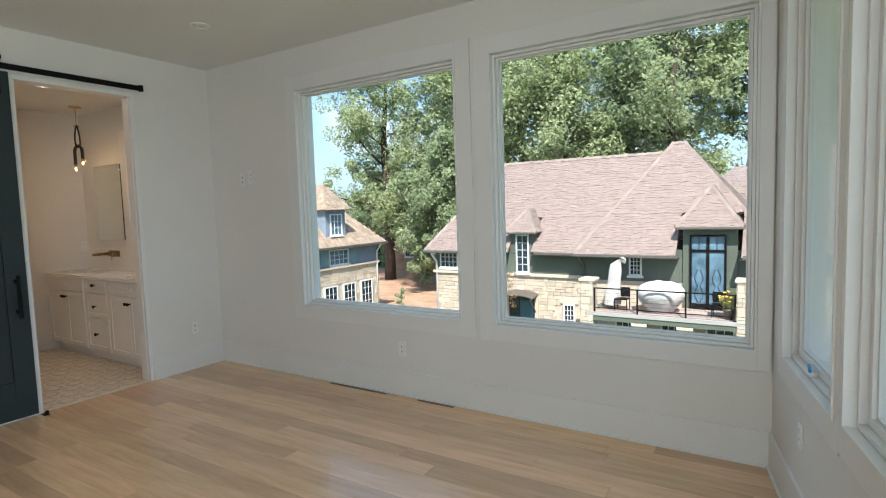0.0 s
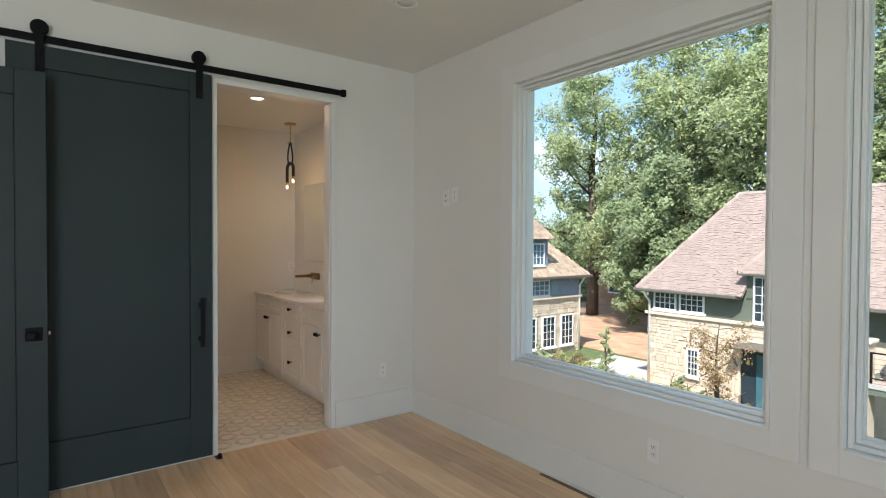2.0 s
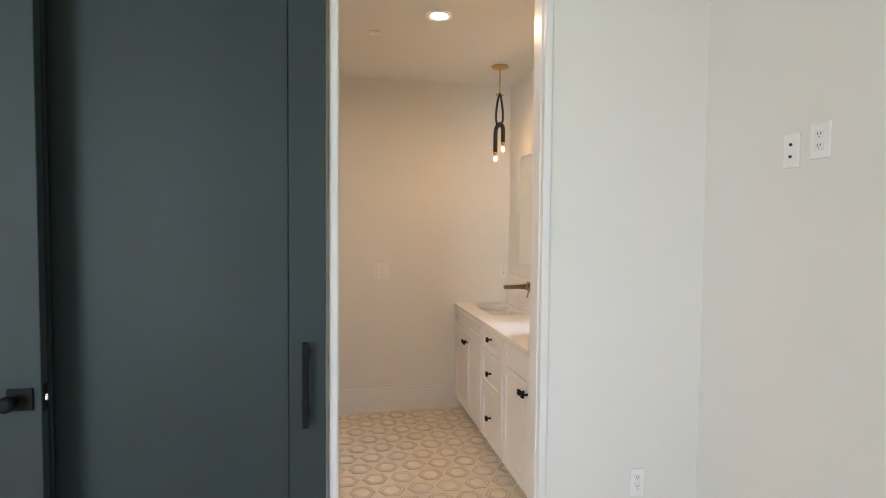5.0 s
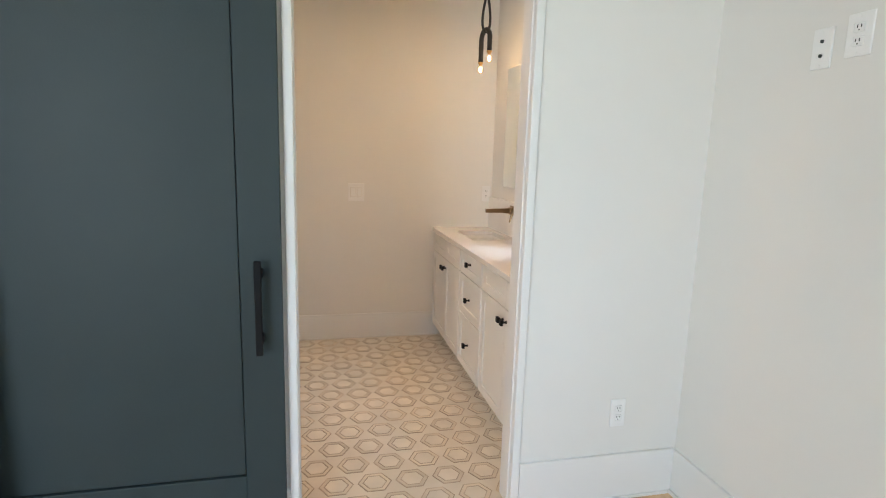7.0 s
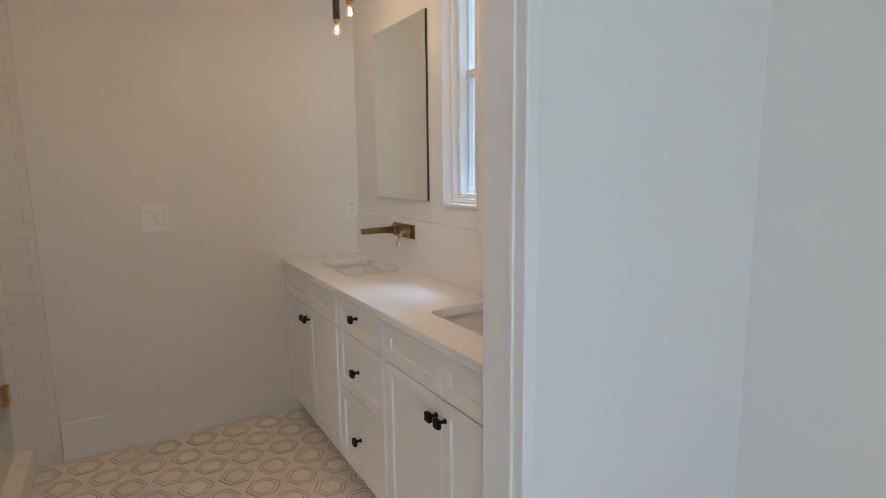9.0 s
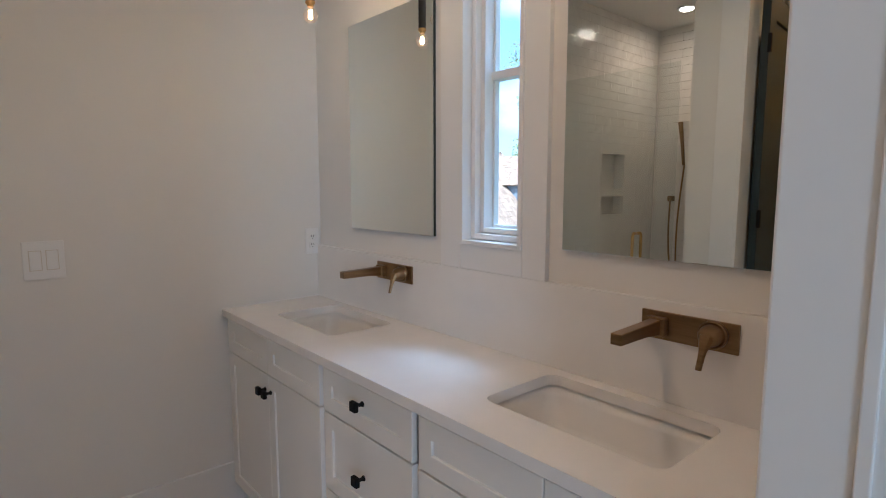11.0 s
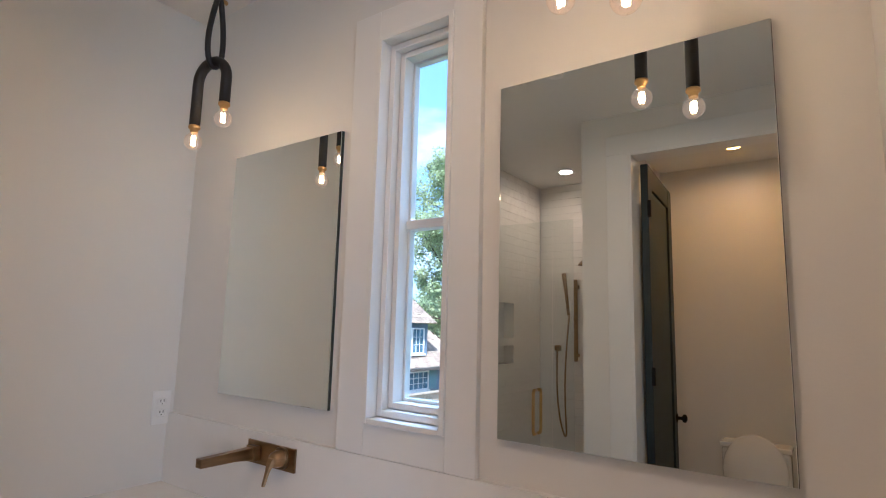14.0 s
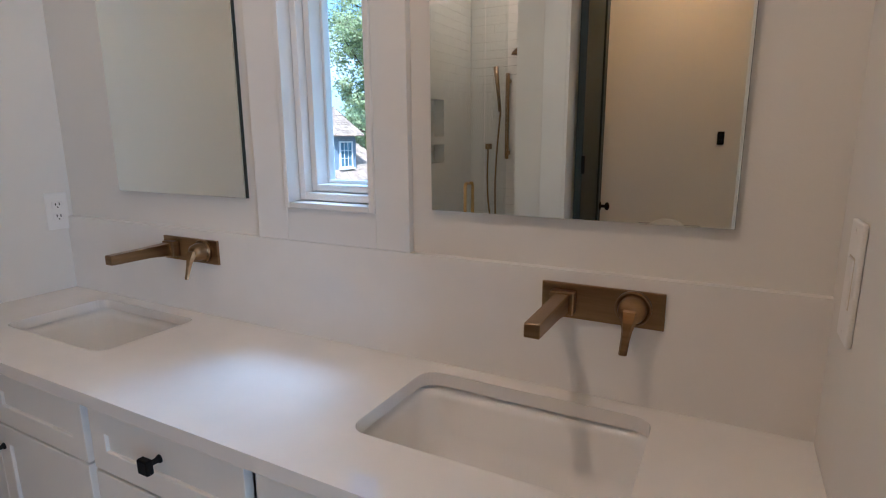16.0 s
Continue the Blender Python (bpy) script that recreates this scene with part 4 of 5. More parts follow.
for k in range(25):
    t = k / 24
    pts.append((-5.80 - 0.12 * t - 0.02 * math.sin(3 * math.pi * t), 0.075 - 0.03 * t, 1.62 - 0.85 * math.sin(math.pi * t) - 0.27 * t))
tube(bm, pts, 0.0075, 8)
part("hose", bm, M["bronze"], hs)
part("hose_outlet", boxes(((-5.945, 0.0, 1.32), (-5.90, 0.05, 1.365)), bevel=0.003), M["bronze"], hs)
sh = thing("rain_shower_head", "brushed bronze shower head on a short arm", "shower head", pose(-5.18, 0.95, 2.05))
bm = bmesh.new()
tube(bm, [(0, 0, 0.02), (-0.12, 0, 0.03), (-0.20, 0, 0.0), (-0.23, 0, -0.05)], 0.011, 10)
part("arm", bm, M["bronze"], sh)
bm = bmesh.new()
lathe(bm, ((0.012, -0.04), (0.05, -0.075), (0.055, -0.09), (0.02, -0.092)), (-0.235, 0, 0), 24)
part("head", bm, M["bronze"], sh)

# doorway of the toilet room and its open door
CX0, CX1, CZ = -4.90, -4.045, 2.515
structure("closet_casing", boxes(((CX0 - 0.125, YWC + 0.0005, 0), (CX0, YWC + 0.018, CZ)), ((CX1, YWC + 0.0005, 0), (CX1 + 0.125, YWC + 0.018, CZ)), ((CX0 - 0.125, YWC + 0.0005, CZ), (CX1 + 0.125, YWC + 0.018, CZ + 0.115)),
                                 ((CX0, YWC - 0.125, 0), (CX0 + 0.018, YWC + 0.022, CZ)), ((CX1 - 0.018, YWC - 0.125, 0), (CX1, YWC + 0.022, CZ)), ((CX0 + 0.018, YWC - 0.125, CZ - 0.018), (CX1 - 0.018, YWC + 0.022, CZ)), bevel=0.003), M["trim"], "white casing of the toilet room doorway")
cd = panel_door("closet_door", "dark slate door standing open into the toilet room", 0.80, 2.47, 0.042, 0.12, 0.13, 0.25, pose(CX0 + 0.028, YWC - 0.128, 0.012, 0, 0, -94))
for z in (0.35, 1.25, 2.2):
    part("hinge", boxes(((-0.012, 0.036, z - 0.05), (0.012, 0.056, z + 0.05)), bevel=0.004), M["black"], cd)
bm = bmesh.new()
lathe(bm, ((0.03, 0.040), (0.03, 0.048), (0.011, 0.05), (0.011, 0.075), (0.026, 0.082), (0.027, 0.098), (0.012, 0.106)), (0.765, 0, 0.93), 20, "y")
part("knob", bm, M["black"], cd)
to = thing("toilet", "white ceramic toilet with a raised lid", "toilet", pose(-4.47, 0.26, 0))
part("tank", boxes(((-0.20, 0.0, 0.38), (0.20, 0.17, 0.745)), bevel=0.02), M["ceramic"], to)
part("tank_lid", boxes(((-0.21, 0.0, 0.746), (0.21, 0.18, 0.78)), bevel=0.01), M["ceramic"], to)
bm = bmesh.new()
lathe(bm, ((0.11, 0.0), (0.10, 0.12), (0.13, 0.25), (0.185, 0.37), (0.19, 0.40), (0.15, 0.405)), (0, 0, 0), 28)
bm.transform(Matrix.Translation((0, 0.42, 0)) @ Matrix.Diagonal((1, 1.25, 1, 1)))
part("bowl", bm, M["ceramic"], to)
bm = bmesh.new()
lathe(bm, ((0.02, 0.0), (0.185, 0.0), (0.19, 0.008), (0.18, 0.018), (0.02, 0.02)), (0, 0, 0), 32)
bm.transform(Matrix.Translation((0, 0.20, 0.62)) @ pose(0, 0, 0, -80) @ Matrix.Diagonal((1, 1.2, 1, 1)))
part("lid", bm, M["ceramic"], to, "raised toilet lid")
hk = thing("robe_hook", "small black hook on the toilet room wall", "hook", pose(-4.18, 0.25, 1.40))
part("plate", boxes(((-0.022, 0, -0.045), (0.022, 0.012, 0.045)), bevel=0.003), M["black"], hk)
part("peg", boxes(((-0.010, 0.01, -0.03), (0.010, 0.05, -0.008)), bevel=0.003), M["black"], hk)

# ---------------------------------------------------------------- outside
GZ = -4.65                                # ground level below the bedroom floor
structure("ground", boxes(((-400, -300, GZ - 0.3), (400, 700, GZ))), M["grass"], "mown lawn reaching the horizon")
structure("mulch_bed", boxes(((-34, 26.0, GZ), (-13.6, 44, GZ + 0.06)), ((-13.6, 20.9, GZ), (-6.2, 21.8, GZ + 0.05)), bevel=0.02), M["mulch"], "red mulch bed under the trees")
structure("driveway", boxes(((-17.2, 21.2, GZ), (-12.95, 25.6, GZ + 0.03)), bevel=0.01), M["concrete"], "pale concrete drive between the houses")


def face_basis(p0, p1, p2):
    """Origin, unit along, unit up the slope and normal for a roof face: p0 to p1 is its eave."""
    o, a = Vector(p0), (Vector(p1) - Vector(p0)).normalized()
    n = a.cross(Vector(p2) - o).normalized()
    return o, a, n.cross(a).normalized(), n


def shingles(name, poly, mat, parent, seed, course=0.14, wide=(0.07, 0.17)):
    """Overlapping shingles on a roof face (its first edge is the eave), joined in one mesh."""
    rng = random.Random(seed)
    o, a, u, n = face_basis(*poly[:3])
    flat = [((Vector(p) - o).dot(a), (Vector(p) - o).dot(u)) for p in poly]
    verts, faces = [], []
    vmax = max(f[1] for f in flat)
    v = 0.0
    while v < vmax - 0.02:
        mid = min(v + course * 0.5, vmax - 0.01)
        cuts = []
        for (x0, y0), (x1, y1) in zip(flat, flat[1:] + flat[:1]):
            if (y0 - mid) * (y1 - mid) < 0:
                cuts.append(x0 + (x1 - x0) * (mid - y0) / (y1 - y0))
        if len(cuts) >= 2:
            lo, hi = min(cuts), max(cuts)
            x = lo - rng.uniform(0, 0.1)
            while x < hi:
                w = rng.uniform(*wide)
                s0, s1 = max(x, lo), min(x + w - 0.012, hi)
                if s1 - s0 > 0.03:
                    lift, drop = rng.uniform(0.008, 0.026), rng.uniform(-0.05, 0.04)
                    v0, v1 = v + drop, min(v + course * 1.12, vmax)
                    base = len(verts)
                    for (s, t, h) in ((s0, v0, lift), (s1, v0, lift), (s1, v1, 0.008), (s0, v1, 0.008), (s0, v0, 0.0), (s1, v0, 0.0)):
                        verts.append(o + a * s + u * t + n * h)
                    faces += [(base, base + 1, base + 2, base + 3), (base + 4, base + 5, base + 1, base)]
                x += w
        v += course
    return tagged(fast_mesh(name, verts, faces, mat, parent), "", "", "", "stuff")


def slab(bm, poly, thick=0.1):
    top = [bm.verts.new(p) for p in poly]
    n = (Vector(poly[1]) - Vector(poly[0])).cross(Vector(poly[2]) - Vector(poly[0])).normalized()
    low = [bm.verts.new(Vector(p) - n * thick) for p in poly]
    bm.faces.new(top)
    bm.faces.new(low[::-1])
    for k in range(len(poly)):
        j = (k + 1) % len(poly)
        bm.faces.new((top[k], low[k], low[j], top[j]))


def ridge_cap(bm, p, q, n=18):
    p, q = Vector(p), Vector(q)
    d = (q - p).normalized()
    side = d.cross(Vector((0, 0, 1))).normalized()
    for k in range(n):
        a, b = p.lerp(q, k / n), p.lerp(q, (k + 1.15) / n)
        h = 0.05 + 0.012 * (k % 2)
        ring = []
        for c in (a, b):
            ring.append([bm.verts.new(c + side * s + Vector((0, 0, z + h))) for s, z in ((-0.09, -0.10), (0, 0.02), (0.09, -0.10))])
        bm.faces.new((ring[0][0], ring[0][1], ring[1][1], ring[1][0]))
        bm.faces.new((ring[0][1], ring[0][2], ring[1][2], ring[1][1]))


def stones(name, x0, x1, z0, z1, at, holes, parent, seed, mat=None, size=(0.14, 0.52), rows=(0.14, 0.34)):
    """Irregular coursed stones on a wall in its own frame: x along, z up, facing -y."""
    rng = random.Random(seed)
    verts, faces = [], []
    z = z0
    while z < z1 - 0.03:
        h = min(rng.uniform(*rows), z1 - z)
        x = x0
        while x < x1 - 0.02:
            w = min(rng.uniform(*size), x1 - x)
            parts_ = [(z, h)] if rng.random() < 0.55 or h < 0.2 else [(z, h * 0.5), (z + h * 0.5, h * 0.5)]
            for zz, hh in parts_:
                if not any(x + w > a + 0.01 and x < b - 0.01 and zz + hh > c + 0.01 and zz < d - 0.01 for a, b, c, d in holes):
                    p = rng.uniform(0.02, 0.05)
                    j = [rng.uniform(0.002, 0.020) for _ in range(4)]
                    q = ((x + j[0], zz + j[1]), (x + w - j[2], zz + j[3]), (x + w - j[1], zz + hh - j[0]), (x + j[3], zz + hh - j[2]))
                    base = len(verts)
                    verts += [at @ Vector((a, -p, b)) for a, b in q] + [at @ Vector((a + (0.01 if k in (1, 2) else -0.01), 0.0, b)) for k, (a, b) in enumerate(q)]
                    faces.append((base, base + 1, base + 2, base + 3))
                    faces += [(base + k, base + 4 + k, base + 4 + (k + 1) % 4, base + (k + 1) % 4) for k in range(4)]
            x += w
        z += h
    return tagged(fast_mesh(name, verts, faces, mat or M["stone"], parent), "", "", "", "stuff")


def house_window(parent, at, w, h, cols, rows, frame=None, pane=None, name="window", bar=0.022, edge=0.06, sill=True):
    """A window proud of a wall, in its own frame: x along, z up, facing -y."""
    fr = frame or M["white_frame"]

    def put(n, pairs, mat, par):
        bm = boxes(*pairs)
        bm.transform(at)
        return part(n, bm, mat, par)
    win = put(name, ring_boxes(0, w, 0, h, edge, -0.075, 0.02), fr, parent)
    put("pane", [((edge * 0.6, -0.03, edge * 0.6), (w - edge * 0.6, -0.02, h - edge * 0.6))], pane or M["dark_glass"], win)
    pairs = [((edge + (w - 2 * edge) * c / cols - bar / 2, -0.055, edge), (edge + (w - 2 * edge) * c / cols + bar / 2, -0.025, h - edge)) for c in range(1, cols)]
    pairs += [((edge, -0.052, edge + (h - 2 * edge) * r / rows - bar / 2), (w - edge, -0.026, edge + (h - 2 * edge) * r / rows + bar / 2)) for r in range(1, rows)]
    if pairs:
        put("glazing_bars", pairs, fr, win)
    if sill:
        put("sill", [((-0.06, -0.13, -0.08), (w + 0.06, 0.02, 0.0))], fr, win)
    return win


# stone house facing the bedroom
FY, EY, EZ = 21.8, 21.35, -0.50           # facade, eave line and eave height
hs1 = thing("stone_house", "sage stucco and cream stone house with a cedar shingle hip roof", "house", pose(0, 0, 0))
LEDGE = -1.60
HOLES1 = [(-9.25, -7.75, GZ, -2.40), (-6.60, -6.08, -3.63, -2.66), (-11.2, -10.6, -3.9, -2.75)]
part("upper_wall", boxes(((-12.9, FY, LEDGE), (1.0, 27.5, -0.35))), M["stucco"], hs1, "sage green stucco upper storey")
part("lower_wall", boxes(((-12.9, FY, GZ), (1.0, 27.5, LEDGE))), M["mortar"], hs1)
stones("stones", -12.92, -5.2, GZ, LEDGE, Matrix.Translation((0, FY, 0)), HOLES1, hs1, 3)
stones("stones", -5.8, 0.0, GZ, LEDGE, Matrix.Translation((-12.9, 27.4, 0)) @ pose(0, 0, 0, 0, 0, -90), [], hs1, 5)
part("ledge", boxes(((-13.0, FY - 0.12, LEDGE), (-5.15, FY + 0.02, LEDGE + 0.13)), bevel=0.02), M["stone"], hs1, "cream stone ledge")
A, B, C, D = (-13.25, EY, EZ), (2.0, EY, EZ), (-3.0, 25.36, 3.53), (-10.86, 25.36, 3.53)
W0, W1, WL, WR = (-5.95, 21.10, EZ - 0.02), (1.30, 21.10, EZ - 0.02), (-2.95, 25.5, 3.92), (-2.41, 25.5, 3.92)
roof = part("roof", boxes(((-12.5, 22.2, -0.45), (0.5, 27.2, -0.36))), M["shingle"], hs1, "weathered cedar shingle roof")
bm = bmesh.new()
MAIN = ([A, (-8.92, EY, EZ), (-8.92, 22.75, 0.907), (-12.416, 22.75, 0.907)], [(-7.84, EY, EZ), (-5.3, EY, EZ), (-4.36, 22.75, 0.907), (-7.84, 22.75, 0.907)],
        [(-12.416, 22.75, 0.907), (-4.36, 22.75, 0.907), (-2.6, 25.36, 3.53), D])
WING = ([W0, (-2.15, 21.10, EZ - 0.02), (-2.15, 22.6, 0.993), (-4.927, 22.6, 0.993)], [(-0.05, 21.10, EZ - 0.02), W1, (0.035, 22.6, 0.993), (-0.05, 22.6, 0.993)],
        [(-4.927, 22.6, 0.993), (0.035, 22.6, 0.993), WR, WL])
for poly in MAIN + WING:
    slab(bm, poly)
slab(bm, [W1, (1.30, 29.9, EZ), WR], 0.05)
slab(bm, [(-13.25, 29.4, EZ), A, D], 0.05)
slab(bm, [(1.3, 29.4, EZ), (-13.25, 29.4, EZ), D, (-2.6, 25.36, 3.53)], 0.05)
slab(bm, [WL, (-2.95, 29.0, EZ), W0], 0.05)
part("roof_deck", bm, M["shingle"], roof)
for k, poly in enumerate(MAIN + WING):
    shingles("shingles", poly, M["shingle"], roof, 11 + k * 40)
shingles("shingles", [W1, (1.30, 29.9, EZ), WR], M["shingle"], roof, 13)
shingles("shingles", [(-13.25, 29.4, EZ), A, D], M["shingle"], roof, 14)
bm = bmesh.new()
for p, q, n in ((A, D, 22), (D, (-3.0, 25.36, 3.53), 40), (W0, WL, 26), (W1, WR, 26), (WL, WR, 3)):
    ridge_cap(bm, p, q, n)
part("ridge_caps", bm, M["shingle_cap"], roof)
for x0, x1, yy in ((-13.3, -9.1, EY), (-7.68, -5.95, EY), (-5.95, -2.15, 21.10), (-0.02, 1.32, 21.10)):
    part("gutter", boxes(((x0, yy - 0.09, EZ - 0.12), (x1, yy + 0.05, EZ + 0.0)), bevel=0.02), M["gutter"], hs1)
for x0, x1, yy in ((-13.2, -9.05, EY), (-7.7, -5.9, EY), (-5.9, -2.1, 21.12), (-0.1, 1.3, 21.12)):
    part("soffit", boxes(((x0, yy, EZ - 0.14), (x1, FY, EZ - 0.10))), M["gutter"], hs1)
for x, yy in ((-12.85, EY), (-5.72, 21.2)):
    bm = bmesh.new()
    tube(bm, [(x, yy, EZ - 0.1), (x + 0.02, yy + 0.1, EZ - 0.3), (x + 0.05, FY - 0.09, EZ - 0.55), (x + 0.05, FY - 0.09, GZ + 0.1 if x < -8 else -2.2)], 0.05, 8)
    part("downspout", bm, M["white_frame"] if x < -8 else M["gutter"], hs1)
# wall dormer over the tall window
at = Matrix.Translation((0, FY, 0))
part("dormer", boxes(((-8.93, FY - 0.03, -0.6), (-7.83, 23.6, 0.32))), M["stucco"], hs1)
E0, E1, AP = (-9.13, FY - 0.32, 0.33), (-7.63, FY - 0.32, 0.33), (-8.38, FY + 0.62, 1.33)
for k, poly in enumerate(([E0, E1, AP], [E1, (-7.63, 23.2, 0.33), (-8.38, 23.3, 1.33), AP], [(-9.13, 23.2, 0.33), E0, AP, (-8.38, 23.3, 1.33)])):
    bm = bmesh.new()
    slab(bm, poly, 0.06)
    part("dormer_roof", bm, M["shingle"], hs1)
    shingles("shingles", poly, M["shingle"], roof, 20 + k)
bm = bmesh.new()
for q in (E0, E1):
    ridge_cap(bm, q, AP, 7)
part("dormer_caps", bm, M["shingle_cap"], hs1)
part("dormer_gutter", boxes(((-9.13, FY - 0.36, 0.24), (-7.63, FY - 0.26, 0.33)), bevel=0.02), M["gutter"], hs1)
house_window(hs1, Matrix.Translation((-8.68, FY - 0.03, -1.44)), 0.60, 1.66, 2, 5)
# big dormer with french doors on the terrace
part("dormer", boxes(((-1.98, FY - 0.06, -2.5), (-0.20, 25.0, 0.5))), M["stucco"], hs1)
E0, E1, AP = (-2.2, FY - 0.42, 0.52), (0.02, FY - 0.42, 0.52), (-1.11, FY + 0.75, 2.02)
for k, poly in enumerate(([E0, E1, AP], [E1, (0.02, 24.0, 0.52), (-1.11, 24.3, 2.02), AP], [(-2.2, 24.0, 0.52), E0, AP, (-1.11, 24.3, 2.02)])):
    bm = bmesh.new()
    slab(bm, poly, 0.06)
    part("dormer_roof", bm, M["shingle"], hs1)
    shingles("shingles", poly, M["shingle"], roof, 30 + k)
bm = bmesh.new()
for q in (E0, E1):
    ridge_cap(bm, q, AP, 9)
part("dormer_caps", bm, M["shingle_cap"], hs1)
part("dormer_gutter", boxes(((-2.2, FY - 0.47, 0.42), (0.02, FY - 0.36, 0.52)), bevel=0.02), M["gutter"], hs1)
fd = part("french_door", boxes(*ring_boxes(-1.74, -0.54, -2.5, 0.22, 0.07, FY - 0.14, FY - 0.05), ((-1.19, FY - 0.14, -2.5), (-1.09, FY - 0.05, 0.22)), ((-1.70, FY - 0.13, -0.42), (-0.58, FY - 0.06, -0.32)), ((-1.70, FY - 0.13, -2.5), (-0.58, FY - 0.06, -2.3))), M["black"], hs1, "black framed french doors with a transom")
for x0, x1 in ((-1.67, -1.19), (-1.09, -0.61)):
    part("pane", boxes(((x0, FY - 0.10, -2.3), (x1, FY - 0.09, -0.42))), M["pale_glass"], fd)
    part("pane", boxes(((x0, FY - 0.10, -0.32), (x1, FY - 0.09, 0.15))), M["pale_glass"], fd)
    part("transom_bar", boxes((((x0 + x1) / 2 - 0.012, FY - 0.12, -0.32), ((x0 + x1) / 2 + 0.012, FY - 0.09, 0.15))), M["dark_glass"], fd)
    bm = bmesh.new()
    cx = (x0 + x1) / 2
    for s in (-1, 1):
        tube(bm, [(cx + s * (0.03 + 0.11 * abs(math.sin(k * 0.8))), FY - 0.115, -2.25 + 0.15 * k) for k in range(9)], 0.012, 6)
    part("scroll_grille", bm, M["dark_glass"], fd)
for x, z, w, h, c, r in ((-12.62, -1.36, 0.98, 0.80, 4, 3), (-11.5, -1.36, 1.02, 0.80, 4, 3), (-3.92, -1.38, 0.48, 0.78, 3, 4), (-6.58, -3.62, 0.50, 0.94, 3, 4), (-11.15, -3.88, 0.5, 1.1, 3, 4)):
    house_window(hs1, at @ Matrix.Translation((x, 0 if z > -2 else -0.03, z)), w, h, c, r)
    if z < -2:
        part("lintel", boxes(((x - 0.15, FY - 0.07, z + h), (x + w + 0.15, FY + 0.01, z + h + 0.18)), bevel=0.02), M["stone"], hs1)
# entrance with a metal hood
# flat dark sheet on the wall, standing in for the shade of a recess
part("entrance_recess", boxes(((-9.2, FY - 0.01, GZ), (-7.8, FY + 0.0, -2.42))), M["dark_glass"], hs1)
part("entrance_door", boxes(((-8.55, FY - 0.05, GZ + 0.1), (-7.95, FY - 0.012, -2.62)), bevel=0.01), M["teal"], hs1, "teal painted entrance door")
for x in (-9.25, -7.85):
    part("entrance_pier", boxes(((x, FY - 0.10, GZ), (x + 0.16, FY, -2.45)), bevel=0.01), M["stone"], hs1)
bm = bmesh.new()
pts = [(-0.8 * math.cos(math.pi * k / 12), 0.16 * math.sin(math.pi * k / 12)) for k in range(13)]
for (a, za), (b, zb) in zip(pts, pts[1:]):
    slab(bm, [(-8.5 + a, FY - 0.75, -2.48 + za), (-8.5 + b, FY - 0.75, -2.48 + zb), (-8.5 + b, FY, -2.36 + zb), (-8.5 + a, FY, -2.36 + za)], 0.03)
part("entrance_hood", bm, M["gutter"], hs1, "curved dark metal hood")
bm = bmesh.new()
for x in (-9.2, -7.8):
    tube(bm, [(x, FY - 0.7, -2.5), (x, FY - 0.02, -3.2)], 0.025, 6)
part("hood_bracket", bm, M["gutter"], hs1)
# terrace
TY, TZ = 19.8, -2.52
part("terrace_deck", boxes(((-5.05, TY, TZ - 0.30), (0.35, FY, TZ - 0.03))), M["stucco"], hs1)
for k in range(13):
    part("deck_board", boxes(((-4.75, TY + 0.02 + k * 0.15, TZ - 0.03), (-0.05, TY + 0.16 + k * 0.15, TZ)), bevel=0.004), M["deck"], hs1)
part("fascia", boxes(((-5.0, TY - 0.03, TZ - 0.12), (0.2, TY, TZ + 0.02)), bevel=0.005), M["concrete"], hs1)
for x0, x1, zt in ((-5.25, -4.72, -1.40), (-0.12, 0.55, -1.22)):
    part("pier", boxes(((x0 + 0.04, TY + 0.0, GZ), (x1 - 0.04, TY + 0.6, zt))), M["mortar"], hs1)
    stones("stones", x0 + 0.04, x1 - 0.04, GZ, zt, Matrix.Translation((0, TY, 0)), [], hs1, int(x0 * 10) + 99)
    stones("stones", 0, 0.6, GZ, zt, Matrix.Translation((x0 + 0.04, TY + 0.6, 0)) @ pose(0, 0, 0, 0, 0, -90), [], hs1, int(x0 * 10) + 199)
    part("pier_cap", boxes(((x0 - 0.03, TY - 0.06, zt), (x1 + 0.03, TY + 0.66, zt + 0.10)), bevel=0.02), M["stone"], hs1)
for x in (-3.35, -1.85):
    part("column", boxes(((x, TY + 0.05, GZ), (x + 0.42, TY + 0.5, TZ - 0.42))), M["stone"], hs1)
    part("column_cap", boxes(((x - 0.06, TY + 0.0, TZ - 0.42), (x + 0.48, TY + 0.56, TZ - 0.30)), bevel=0.02), M["stone"], hs1)
for x, w in ((-4.45, 0.8), (-2.75, 0.75), (-1.2, 0.95)):
    house_window(hs1, Matrix.Translation((x, FY - 0.04, -4.45)), w, 1.6, 3, 3)
rail = part("railing", boxes(((-4.74, TY + 0.06, TZ + 0.86), (-0.10, TY + 0.11, TZ + 0.90)), ((-4.74, TY + 0.07, TZ + 0.14), (-0.10, TY + 0.10, TZ + 0.17))), M["black"], hs1, "black metal terrace railing")
for x in (-4.72, -3.2, -1.62, -0.14):
    part("post", boxes(((x - 0.025, TY + 0.055, TZ), (x + 0.025, TY + 0.115, TZ + 0.9))), M["black"], rail)
for k in range(4):
    z = TZ + 0.28 + k * 0.145
    part("cable", boxes(((-4.72, TY + 0.08, z), (-0.14, TY + 0.086, z + 0.007))), M["black"], rail)
